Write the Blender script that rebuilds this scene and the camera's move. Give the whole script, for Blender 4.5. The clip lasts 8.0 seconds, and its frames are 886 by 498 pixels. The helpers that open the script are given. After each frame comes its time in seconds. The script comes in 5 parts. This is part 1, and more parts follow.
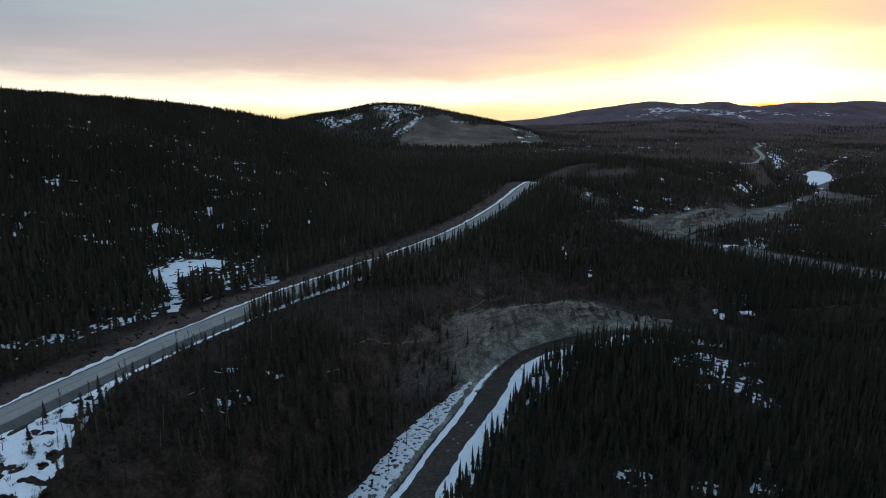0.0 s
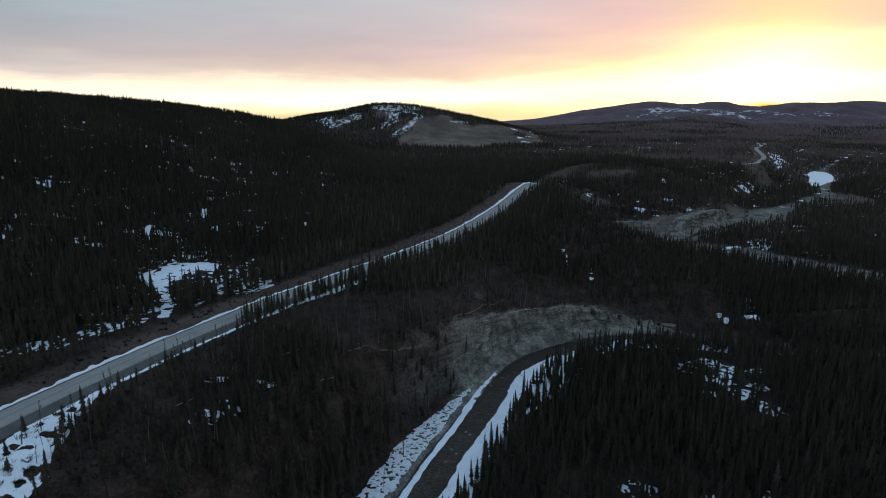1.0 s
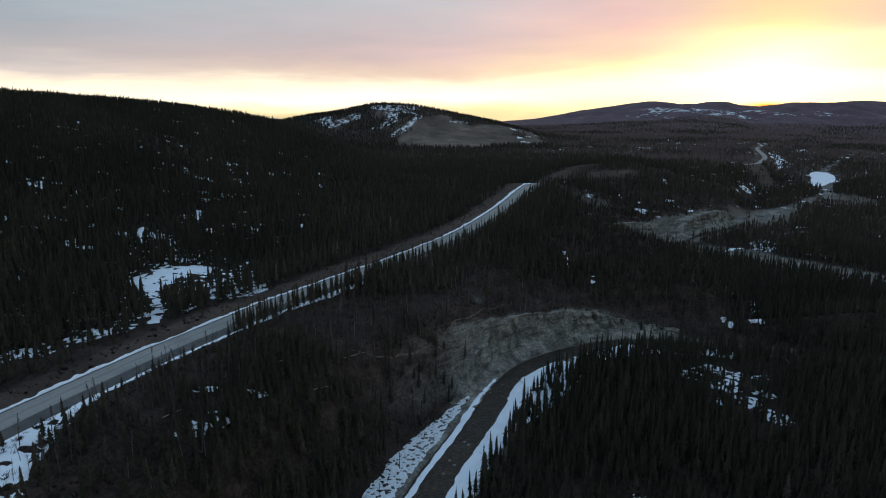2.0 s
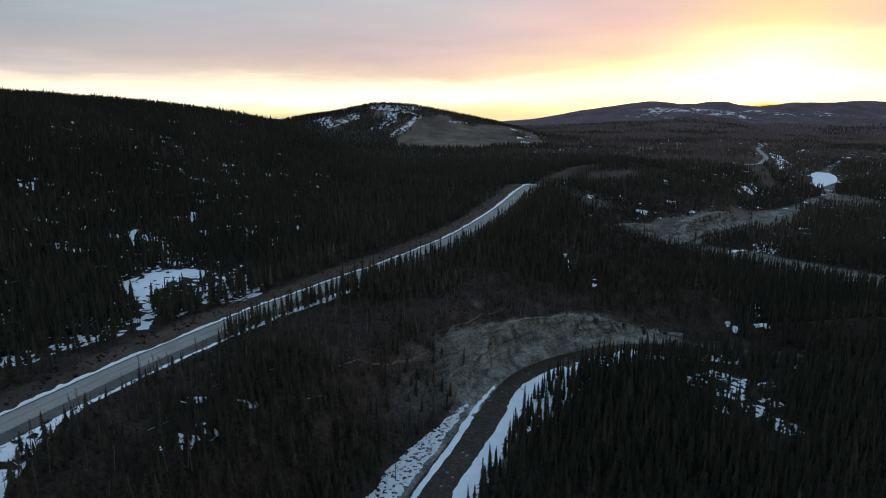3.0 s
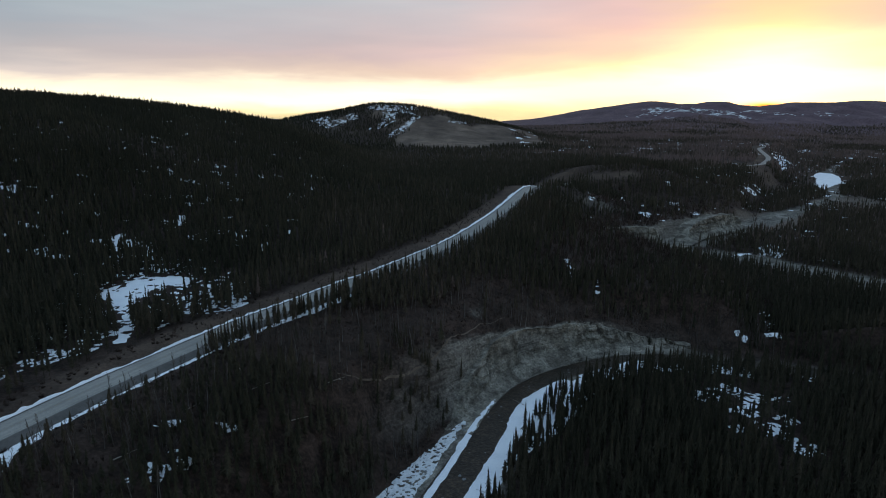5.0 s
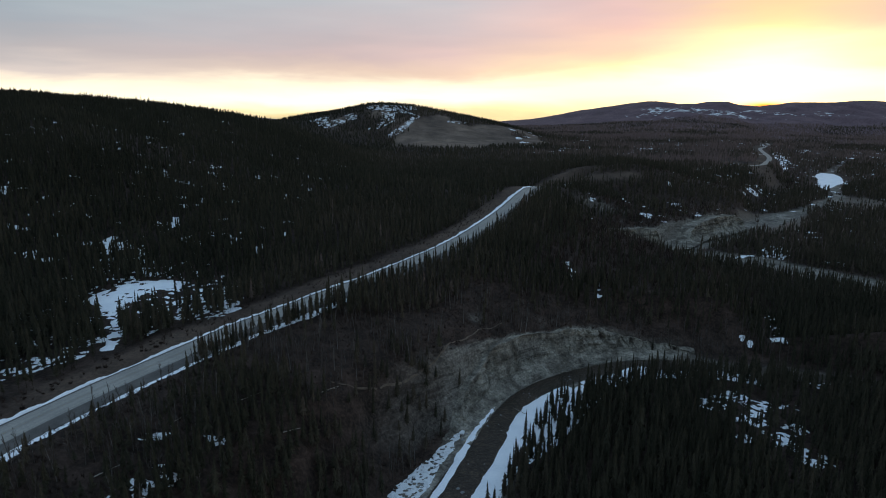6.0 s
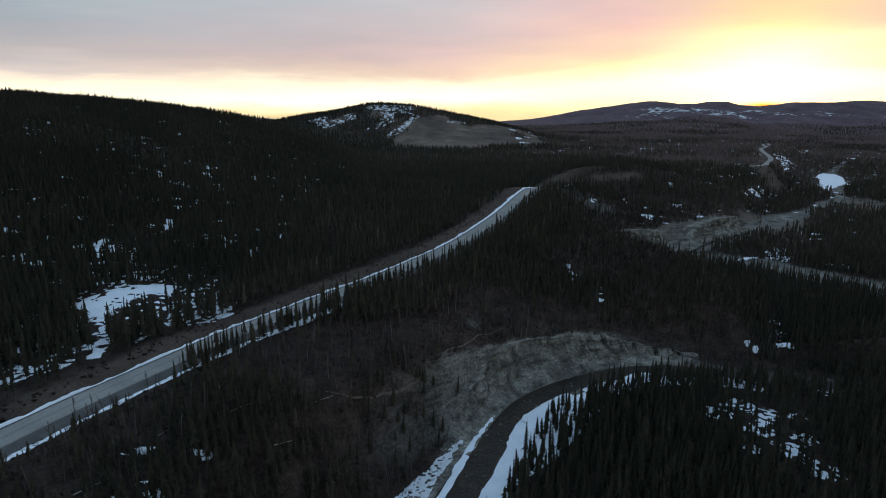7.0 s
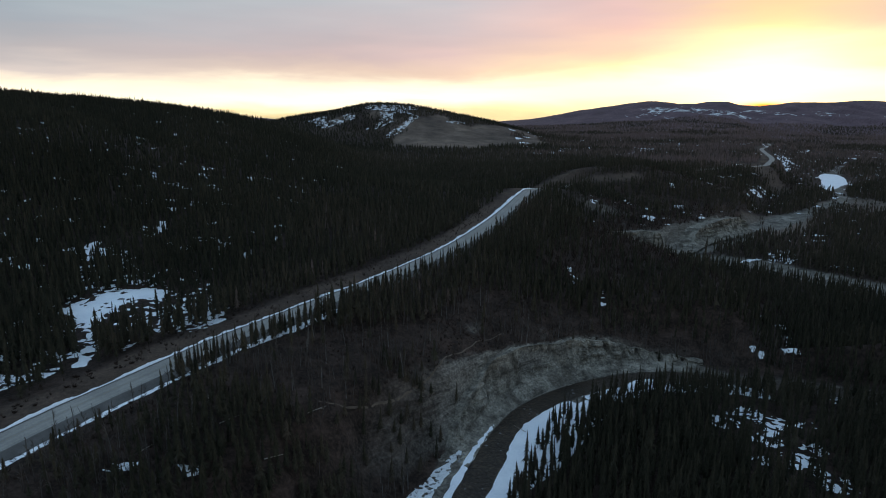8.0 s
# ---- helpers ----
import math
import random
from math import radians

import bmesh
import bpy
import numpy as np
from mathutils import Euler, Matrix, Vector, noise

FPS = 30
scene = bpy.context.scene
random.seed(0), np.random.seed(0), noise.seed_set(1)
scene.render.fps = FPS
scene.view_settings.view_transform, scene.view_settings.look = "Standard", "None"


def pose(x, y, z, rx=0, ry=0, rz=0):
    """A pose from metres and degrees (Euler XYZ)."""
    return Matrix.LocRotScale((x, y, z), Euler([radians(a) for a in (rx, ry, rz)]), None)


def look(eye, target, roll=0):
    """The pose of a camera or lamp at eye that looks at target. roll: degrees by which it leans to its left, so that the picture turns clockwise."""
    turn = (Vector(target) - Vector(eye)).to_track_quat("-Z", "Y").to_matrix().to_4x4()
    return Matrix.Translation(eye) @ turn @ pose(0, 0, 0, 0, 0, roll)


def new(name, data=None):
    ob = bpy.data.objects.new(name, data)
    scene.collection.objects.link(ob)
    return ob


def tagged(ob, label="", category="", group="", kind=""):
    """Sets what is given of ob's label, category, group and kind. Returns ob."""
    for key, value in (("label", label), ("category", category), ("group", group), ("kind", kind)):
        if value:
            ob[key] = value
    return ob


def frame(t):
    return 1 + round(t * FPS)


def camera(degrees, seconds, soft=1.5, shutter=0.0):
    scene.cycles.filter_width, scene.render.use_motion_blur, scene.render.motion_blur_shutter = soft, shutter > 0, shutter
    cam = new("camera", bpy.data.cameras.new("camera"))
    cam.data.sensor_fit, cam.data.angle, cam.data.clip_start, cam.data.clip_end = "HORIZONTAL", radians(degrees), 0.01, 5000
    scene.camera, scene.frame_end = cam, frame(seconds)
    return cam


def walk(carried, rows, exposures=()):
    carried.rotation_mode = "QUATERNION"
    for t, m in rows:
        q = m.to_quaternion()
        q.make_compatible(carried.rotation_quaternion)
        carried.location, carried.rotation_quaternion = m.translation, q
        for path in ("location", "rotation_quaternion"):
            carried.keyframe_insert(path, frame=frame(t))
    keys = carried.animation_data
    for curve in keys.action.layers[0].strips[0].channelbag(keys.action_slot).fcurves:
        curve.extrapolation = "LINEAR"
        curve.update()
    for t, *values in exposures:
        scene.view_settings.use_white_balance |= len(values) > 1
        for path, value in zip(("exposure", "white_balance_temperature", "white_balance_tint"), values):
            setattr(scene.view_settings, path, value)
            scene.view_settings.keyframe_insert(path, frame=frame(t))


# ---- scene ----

# ======== camera: a level straight flight, 80 m above the road, looking 12.7 degrees down ========
cam = camera(73.0, 8.0, soft=1.0)
EYE, PITCH, AHEAD, ASIDE, TURN = 80.0, -12.74, 55.36, 5.47, -0.24
walk(cam, [(t, pose(ASIDE * t / 8, AHEAD * t / 8, EYE, 90 + PITCH, 0, TURN * t / 8)) for t in (0, 1, 2, 3, 4, 5, 6, 7, 8)])

# ======== light: a dusk sky under a broken cloud deck, the sun sinking behind the far ridge ========
SUN_AZ, SUN_EL = 27.8, 0.55
sun_way = Vector((math.sin(radians(SUN_AZ)) * math.cos(radians(SUN_EL)), math.cos(radians(SUN_AZ)) * math.cos(radians(SUN_EL)), math.sin(radians(SUN_EL))))
sun = new("sun", bpy.data.lights.new("sun", "SUN"))
sun.data.energy, sun.data.angle, sun.data.color = 2.0, radians(0.5), (1.0, 0.62, 0.32)
sun.matrix_world = look((0, 0, 300), Vector((0, 0, 300)) - sun_way)

world = bpy.data.worlds.new("dusk_sky")
scene.world = world
world.use_nodes = True
wn, wl = world.node_tree.nodes, world.node_tree.links
wn.clear()


def wnode(kind, **values):
    n = wn.new(kind)
    for key, value in values.items():
        n.inputs[int(key[1:])].default_value = value
    return n


def wmath(op, a, b=None, c=None, clamp=False):
    n = wn.new("ShaderNodeMath")
    n.operation, n.use_clamp = op, clamp
    for k, v in enumerate((a, b, c)):
        if v is None:
            continue
        if isinstance(v, (int, float)):
            n.inputs[k].default_value = v
        else:
            wl.new(v, n.inputs[k])
    return n.outputs[0]


def wramp(value, stops):
    n = wn.new("ShaderNodeValToRGB")
    e = n.color_ramp.elements
    while len(e) < len(stops):
        e.new(0.5)
    for el, (p, c) in zip(e, stops):
        el.position, el.color = p, (*c, 1)
    wl.new(value, n.inputs[0])
    return n.outputs[0]


def wmix(fac, a, b, kind="MIX"):
    n = wn.new("ShaderNodeMix")
    n.data_type, n.blend_type = "RGBA", kind
    for k, v in ((0, fac), (6, a), (7, b)):
        if isinstance(v, (int, float)):
            n.inputs[k].default_value = v
        elif isinstance(v, tuple):
            n.inputs[k].default_value = (*v, 1)
        else:
            wl.new(v, n.inputs[k])
    return n.outputs[2]


way = wn.new("ShaderNodeTexCoord").outputs["Generated"]
split = wn.new("ShaderNodeSeparateXYZ")
wl.new(way, split.inputs[0])
elev = wmath("ARCSINE", split.outputs[2])
deg = wmath("MULTIPLY", elev, 57.2958)
turned = wmath("ARCTAN2", split.outputs[0], split.outputs[1])
off_sun = wmath("SUBTRACT", turned, radians(SUN_AZ))
off_sun = wmath("ABSOLUTE", wmath("ARCTAN2", wmath("SINE", off_sun), wmath("COSINE", off_sun)))
# cloud streaks, drawn out along the horizon
flow = wn.new("ShaderNodeCombineXYZ")
wl.new(wmath("MULTIPLY", turned, 1.4), flow.inputs[0])
wl.new(wmath("MULTIPLY", elev, 9.0), flow.inputs[1])
streak = wn.new("ShaderNodeTexNoise")
streak.inputs["Scale"].default_value, streak.inputs["Detail"].default_value, streak.inputs["Roughness"].default_value = 2.6, 6, 0.55
streak.inputs["Distortion"].default_value = 0.4
wl.new(flow.outputs[0], streak.inputs["Vector"])
puff = wn.new("ShaderNodeTexNoise")
puff.inputs["Scale"].default_value, puff.inputs["Detail"].default_value = 1.1, 4
wl.new(flow.outputs[0], puff.inputs["Vector"])
wisp = wmath("SUBTRACT", streak.outputs["Fac"], 0.5)
level = wmath("ADD", deg, wmath("MULTIPLY", wisp, 3.0))
lofty = wmath("DIVIDE", wmath("ADD", level, 2.0), 92.0, clamp=True)
ZENITH = (0.37, 0.56, 0.79)
# colours from the horizon upwards (positions: degrees + 2, over 92), far from the sun and near it
AWAY = wramp(lofty, [(0.0, (0.30, 0.25, 0.22)), (0.022, (1.15, 0.92, 0.46)), (0.036, (1.5, 1.38, 1.05)), (0.049, (1.3, 1.14, 0.88)), (0.058, (0.80, 0.71, 0.67)), (0.074, (0.56, 0.53, 0.55)), (0.10, (0.47, 0.52, 0.58)), (0.135, (0.56, 0.66, 0.70)), (0.22, (0.42, 0.58, 0.70)), (0.40, ZENITH), (1.0, ZENITH)])
MIDDLE = wramp(lofty, [(0.0, (0.35, 0.25, 0.2)), (0.022, (1.25, 1.0, 0.52)), (0.037, (1.8, 1.7, 1.35)), (0.050, (1.5, 1.3, 0.95)), (0.060, (1.08, 0.80, 0.62)), (0.078, (0.87, 0.65, 0.63)), (0.10, (0.74, 0.62, 0.64)), (0.135, (0.62, 0.62, 0.67)), (0.22, (0.42, 0.52, 0.65)), (0.40, ZENITH), (1.0, ZENITH)])
RIGHT = wramp(lofty, [(0.0, (0.4, 0.28, 0.2)), (0.022, (1.9, 1.5, 0.75)), (0.046, (1.9, 1.7, 1.1)), (0.062, (1.4, 1.08, 0.62)), (0.080, (1.10, 0.79, 0.57)), (0.10, (1.02, 0.68, 0.60)), (0.135, (0.88, 0.63, 0.65)), (0.22, (0.50, 0.52, 0.60)), (0.40, ZENITH), (1.0, ZENITH)])
NEAR = wramp(lofty, [(0.0, (0.6, 0.3, 0.15)), (0.022, (2.6, 1.9, 0.8)), (0.052, (2.4, 2.1, 1.3)), (0.075, (1.7, 1.5, 0.85)), (0.10, (1.16, 0.92, 0.48)), (0.116, (1.05, 0.77, 0.46)), (0.138, (0.98, 0.64, 0.57)), (0.22, (0.52, 0.52, 0.58)), (0.40, ZENITH), (1.0, ZENITH)])
bent = wmath("ADD", off_sun, wmath("MULTIPLY", wisp, 0.10))
to_away = wmath("MULTIPLY", wmath("SUBTRACT", bent, radians(27)), 1 / radians(34), clamp=True)
to_mid = wmath("MULTIPLY", wmath("SUBTRACT", bent, radians(11)), 1 / radians(16), clamp=True)
to_right = wmath("MULTIPLY", wmath("SUBTRACT", bent, radians(1.5)), 1 / radians(9.5), clamp=True)
deck = wmix(to_away, wmix(to_mid, wmix(to_right, NEAR, RIGHT), MIDDLE), AWAY)
deck = wmix(1.0, deck, wmix(0.6, (1, 1, 1), wramp(puff.outputs["Fac"], [(0.3, (0.72, 0.75, 0.80)), (0.7, (1.2, 1.15, 1.1))])), "MULTIPLY")
# clear sky through the deck
sky = wn.new("ShaderNodeTexSky")
sky.sky_type, sky.sun_disc = "NISHITA", False
sky.sun_elevation, sky.sun_rotation = radians(1.0), radians(SUN_AZ)
clear = wmix(1.0, sky.outputs[0], (0.10, 0.10, 0.10), "MULTIPLY")
# glow round the low sun
dot = wn.new("ShaderNodeVectorMath")
dot.operation = "DOT_PRODUCT"
dot.inputs[1].default_value = sun_way
wl.new(way, dot.inputs[0])
apart = wmath("MULTIPLY", wmath("ARCCOSINE", wmath("MINIMUM", dot.outputs["Value"], 0.9999999)), 57.2958)
halo = wmath("EXPONENT", wmath("MULTIPLY", wmath("POWER", wmath("DIVIDE", apart, 5.0), 1.5), -1.0))
core = wmath("EXPONENT", wmath("MULTIPLY", wmath("ADD", wmath("POWER", wmath("DIVIDE", off_sun, radians(1.7)), 2.0), wmath("POWER", wmath("DIVIDE", wmath("SUBTRACT", deg, 0.66), 0.26), 2.0)), -1.0))
total = wmix(1.0, wmix(0.12, deck, clear), wmix(halo, (0, 0, 0), (0.7, 0.5, 0.2)), "ADD")
total = wmix(core, total, (2.6, 0.66, 0.05))
back = wn.new("ShaderNodeBackground")
wl.new(total, back.inputs[0])
back.inputs[1].default_value = 1.0
wl.new(back.outputs[0], wn.new("ShaderNodeOutputWorld").inputs[0])

# ======== lie of the land (plain functions of x and y, metres) ========
def vnoise(x, y, seed=0):
    """Smooth lattice noise, -1 to 1."""
    x, y = np.asarray(x, float), np.asarray(y, float)
    xi, yi = np.floor(x), np.floor(y)
    fx, fy = x - xi, y - yi
    fx, fy = fx * fx * (3 - 2 * fx), fy * fy * (3 - 2 * fy)

    def h(a, b):
        v = np.sin(a * 127.1 + b * 311.7 + seed * 74.7) * 43758.5453
        return v - np.floor(v)
    return 2 * ((h(xi, yi) * (1 - fx) + h(xi + 1, yi) * fx) * (1 - fy) + (h(xi, yi + 1) * (1 - fx) + h(xi + 1, yi + 1) * fx) * fy) - 1


def fbm(x, y, scale, octaves=4, seed=0):
    total, amp, norm = 0, 1.0, 0.0
    for k in range(octaves):
        total, norm = total + amp * vnoise(np.asarray(x) / scale * 2 ** k, np.asarray(y) / scale * 2 ** k, seed + 13 * k), norm + amp
        amp *= 0.5
    return total / norm


def step(a, b, x):
    s = np.clip((np.asarray(x, float) - a) / (b - a), 0, 1)
    return s * s * (3 - 2 * s)


def curve_points(points, gap):
    """A smooth line through the given points, with a point about every gap metres."""
    p = [np.array(q, float) for q in points]
    p = [2 * p[0] - p[1]] + p + [2 * p[-1] - p[-2]]
    out = []
    for a, b, c, d in zip(p, p[1:], p[2:], p[3:]):
        n = max(1, int(np.linalg.norm(c - b) / gap))
        for k in range(n):
            s = k / n
            out.append(0.5 * (2 * b + (c - a) * s + (2 * a - 5 * b + 4 * c - d) * s * s + (3 * b - a - 3 * c + d) * s ** 3))
    return np.array(out + [p[-2]])


def nearest(segments, x, y):
    best, side, where = np.full(x.shape, 1e18), np.zeros(x.shape), np.zeros(x.shape)
    for ax, ay, dx, dy, size, run in segments:
        px, py = x - ax, y - ay
        s = np.clip((px * dx + py * dy) / size ** 2, 0, 1)
        q = (px - s * dx) ** 2 + (py - s * dy) ** 2
        near = q < best
        best = np.where(near, q, best)
        side = np.where(near, np.sign(dx * py - dy * px), side)
        where = np.where(near, run + s * size, where)
    return np.sqrt(best) * np.where(side == 0, 1, side), where


class Course:
    """A road's or river's line, with its distances worked out once on two rasters and read off between the posts."""

    def __init__(self, line):
        d = np.diff(line[:, :2], axis=0)
        size = np.hypot(d[:, 0], d[:, 1])
        self.segments = np.column_stack([line[:-1, :2], d, size, np.cumsum(size) - size])
        self.rasters = []
        for x0, x1, y0, y1, gap in ((-340, 960, 40, 1620, 4.0), (-3900, 3900, -600, 5100, 50.0)):
            gx, gy = np.meshgrid(np.arange(x0, x1 + gap, gap), np.arange(y0, y1 + gap, gap))
            self.rasters.append((x0, y0, gap, *self.exact(gx, gy, 18 * gap)))

    def exact(self, x, y, tile):
        fx, fy = x.ravel(), y.ravel()
        key = np.floor(fx / tile).astype(np.int64) * 100003 + np.floor(fy / tile).astype(np.int64)
        order = np.argsort(key, kind="stable")
        dist, run = np.empty(fx.shape), np.empty(fx.shape)
        seg = self.segments
        mid = seg[:, :2] + seg[:, 2:4] / 2
        for w in np.split(order, np.flatnonzero(np.diff(key[order])) + 1):
            bx, by = fx[w], fy[w]
            reach = np.hypot(mid[:, 0] - bx.mean(), mid[:, 1] - by.mean())
            dist[w], run[w] = nearest(seg[reach - seg[:, 4] / 2 <= (reach + seg[:, 4] / 2).min() + 1.5 * tile], bx, by)
        return dist.reshape(x.shape), run.reshape(x.shape)

    def read(self, x, y):
        out = None
        for x0, y0, gap, dist, run in reversed(self.rasters):
            u, v = (x - x0) / gap, (y - y0) / gap
            ny, nx = dist.shape
            i, j = np.clip(np.floor(u).astype(int), 0, nx - 2), np.clip(np.floor(v).astype(int), 0, ny - 2)
            a, b = np.clip(u - i, 0, 1), np.clip(v - j, 0, 1)

            def mixed(r):
                return (r[j, i] * (1 - a) + r[j, i + 1] * a) * (1 - b) + (r[j + 1, i] * (1 - a) + r[j + 1, i + 1] * a) * b
            signed, plain = mixed(dist), mixed(np.abs(dist))
            d = np.where(plain > 2.5 * gap, np.where(signed < 0, -plain, plain), signed)
            s = mixed(run)
            if out is None:
                out = (d, s)
            else:
                inner = (u >= 0) & (v >= 0) & (u <= nx - 1) & (v <= ny - 1)
                out = (np.where(inner, d, out[0]), np.where(inner, s, out[1]))
        return out


COURSES = {}


def along(line, x, y):
    """Distance from a line (left of it: positive), and how far along it the nearest point lies."""
    x, y = np.asarray(x, float), np.asarray(y, float)
    if id(line) in COURSES:
        return COURSES[id(line)].read(x, y)
    d = np.diff(line[:, :2], axis=0)
    size = np.hypot(d[:, 0], d[:, 1])
    return nearest(np.column_stack([line[:-1, :2], d, size, np.cumsum(size) - size]), x, y)


ROAD = curve_points([(-420, -900), (-175, -60), (-140, 80), (-119.5, 148), (-111, 173), (-99, 204), (-87.4, 229), (-73.5, 257), (-60, 277), (-43, 302), (-26, 325), (-8, 353), (13.5, 390),
                     (36.6, 446), (59.3, 516), (80.7, 584), (95, 622), (150, 720), (260, 830), (400, 930), (520, 1020), (570, 1090), (640, 1210), (735, 1420), (790, 1530), (900, 1700), (1150, 2300), (2400, 5400)], 12)
RIVER = curve_points([(-130, -60), (-60, 70), (-28, 125), (-8.5, 164), (0.5, 188), (10, 210), (21.5, 237), (30, 257), (41.5, 275), (61, 291), (92, 304), (132, 303), (180, 288), (235, 272), (295, 290),
                      (325, 335), (328, 380), (316, 418), (298, 449), (281, 474), (265, 499), (246, 517), (223, 527), (208, 539), (217, 556), (243, 575), (284, 605), (320, 640), (362, 679), (408, 718), (465, 764), (518, 815), (556, 872), (588, 925), (612, 968), (650, 1040), (694, 1110), (800, 1250), (1000, 1500)], 10)
# foot of the benches west of the low river flats, with the second cliff in its bend
EDGE = curve_points([(60, 250), (118, 298), (156, 318), (180, 350), (191, 400), (188, 450), (163, 500), (128, 528), (124, 552), (150, 551), (184, 559), (203, 549), (216, 552), (245, 586), (290, 621), (335, 664), (362, 722), (402, 790), (450, 850), (510, 935), (600, 1085), (760, 1400), (1100, 2000), (2400, 4000)], 8)
NEAR_RIVER = np.array([q for q in RIVER[:75] if q[0] < 181 and q[1] < 310] + [(420.0, 330.0), (900.0, 500.0), (4200.0, 1500.0)])
NEAR_RIVER = np.vstack([[(-600.0, -700.0)], NEAR_RIVER])
FOOT = np.vstack([ROAD[ROAD[:, 1] < 440][:-1], [(36, 446), (56, 520), (66, 600), (66, 760), (40, 950), (0, 1200), (-80, 1500), (-200, 1900), (-1400, 5400)]]).astype(float)
for course in (ROAD, RIVER, NEAR_RIVER, FOOT, EDGE):
    COURSES[id(course)] = Course(course)


def road_z(y):
    return 8.0 * step(225, 480, y) + 3 * step(480, 600, y) - 9 * step(612, 690, y) - 5 * step(860, 1100, y)


def river_z(y):
    return -36.0 + 6.0 * step(450, 1100, y)


def broad(x, y):
    """The land at large, without river and road: slope in the west, valley, hills and far ridge."""
    dr, _ = along(ROAD, x, y)
    west, east = np.maximum(along(FOOT, x, y)[0], 0), np.maximum(-dr, 0)
    z = road_z(y)
    # western mountainside
    up = np.maximum(west - 66, 0)
    rise = np.where(up < 200, 0.0007 * up * up, 28 + 0.28 * (up - 200))
    top = 125 - 0.06 * np.maximum(y - 700, 0) + 0.03 * np.maximum(700 - y, 0)
    top = np.maximum(top, 20)
    rise = rise * (1 + 1.2 * step(650, 1150, y))
    rise = top * (1 - np.exp(-rise / top * 1.25)) * (1 - 0.75 * step(1100, 1600, y))
    z = z + rise * step(0, 60, up + 20) - 1.5 * step(12, 30, west) * step(90, 45, west)
    # bench towards the river, falling away from the road
    z = z - 13.5 * step(7, 82, east) - 9 * step(40, 130, east) * step(290, 420, y) - 6 * step(110, 240, east) - 13 * step(250, 600, east) * step(550, 850, y)
    # low swell beside the road's far bend
    z = z + 20 * np.exp(-((x - 245) / 130) ** 2 - ((y - 765) / 70) ** 2)
    # far valley floor rises
    far = step(1200, 3600, y)
    z = z + far * 8
    # rounded hill in the middle distance, with a shoulder on its western side
    z = z + 97 * np.exp(-np.abs((x + 150) / 215) ** 2.2 - np.abs((y - 1930) / 330) ** 2.2)
    z = z + 59 * np.exp(-((x + 430) / 212) ** 2 - ((y - 2050) / 330) ** 2)
    z = z + 46 * np.exp(-((x - 130) / 170) ** 2 - ((y - 1960) / 330) ** 2)
    # low far skyline
    z = z + 12 * step(3000, 4600, y)
    # long far ridge
    crest = np.interp(x, [-3600, -2400, -1200, 0, 450, 673, 902, 1132, 1400, 1553, 1744, 1801, 1973, 2165, 2432, 2738, 2994, 3600],
                      [40, 70, 30, 0, 8, 26, 74, 110, 154, 130, 126, 138, 142, 142, 186, 187, 184, 158])
    crest = crest * (1 + 0.06 * fbm(x, y, 260, 3, 21))
    rise = np.exp(-np.abs((y - 4150) / 820) ** 2.2)
    gully = np.abs(fbm(x + 0.5 * y, y * 0.45, 330, 4, 23))
    return z + crest * rise - 0.45 * crest * gully * step(3150, 3500, y) * step(4050, 3850, y)


def second_face(x, y):
    """1 round the pale scarp at the far bend."""
    return np.exp(-((x - 205) / 88) ** 6 - ((y - 570) / 58) ** 6)


def inside(poly, x, y):
    """Distance inside a polygon's edge (outside: minus)."""
    p = np.array(poly, float)
    best, odd = np.full(np.shape(x), 1e9), np.zeros(np.shape(x), bool)
    for a, b in zip(p, np.roll(p, -1, 0)):
        d = b - a
        s = np.clip(((x - a[0]) * d[0] + (y - a[1]) * d[1]) / (d @ d), 0, 1)
        best = np.minimum(best, np.hypot(x - a[0] - s * d[0], y - a[1] - s * d[1]))
        if a[1] != b[1]:
            odd ^= ((a[1] > y) != (b[1] > y)) & (x < (b[0] - a[0]) * (y - a[1]) / (b[1] - a[1]) + a[0])
    return np.where(odd, best, -best)


# pale open gravel flats and dead-grass cuts along the far river
FLATS = [[(288, 604), (316, 600), (338, 614), (386, 646), (408, 680), (418, 712), (396, 726), (354, 706), (318, 674), (296, 636)],
         [(466, 772), (492, 742), (528, 738), (566, 780), (572, 842), (520, 836), (480, 806)],
         [(455, 868), (495, 866), (512, 905), (532, 1050), (516, 1140), (486, 1080), (470, 960)]]


def open_flat(x, y):
    """1 on the open flats, with ragged edges."""
    return np.max([step(-2, 3, inside(p, x, y) + 9 * fbm(x, y, 22, 3, 161)) for p in FLATS], 0)


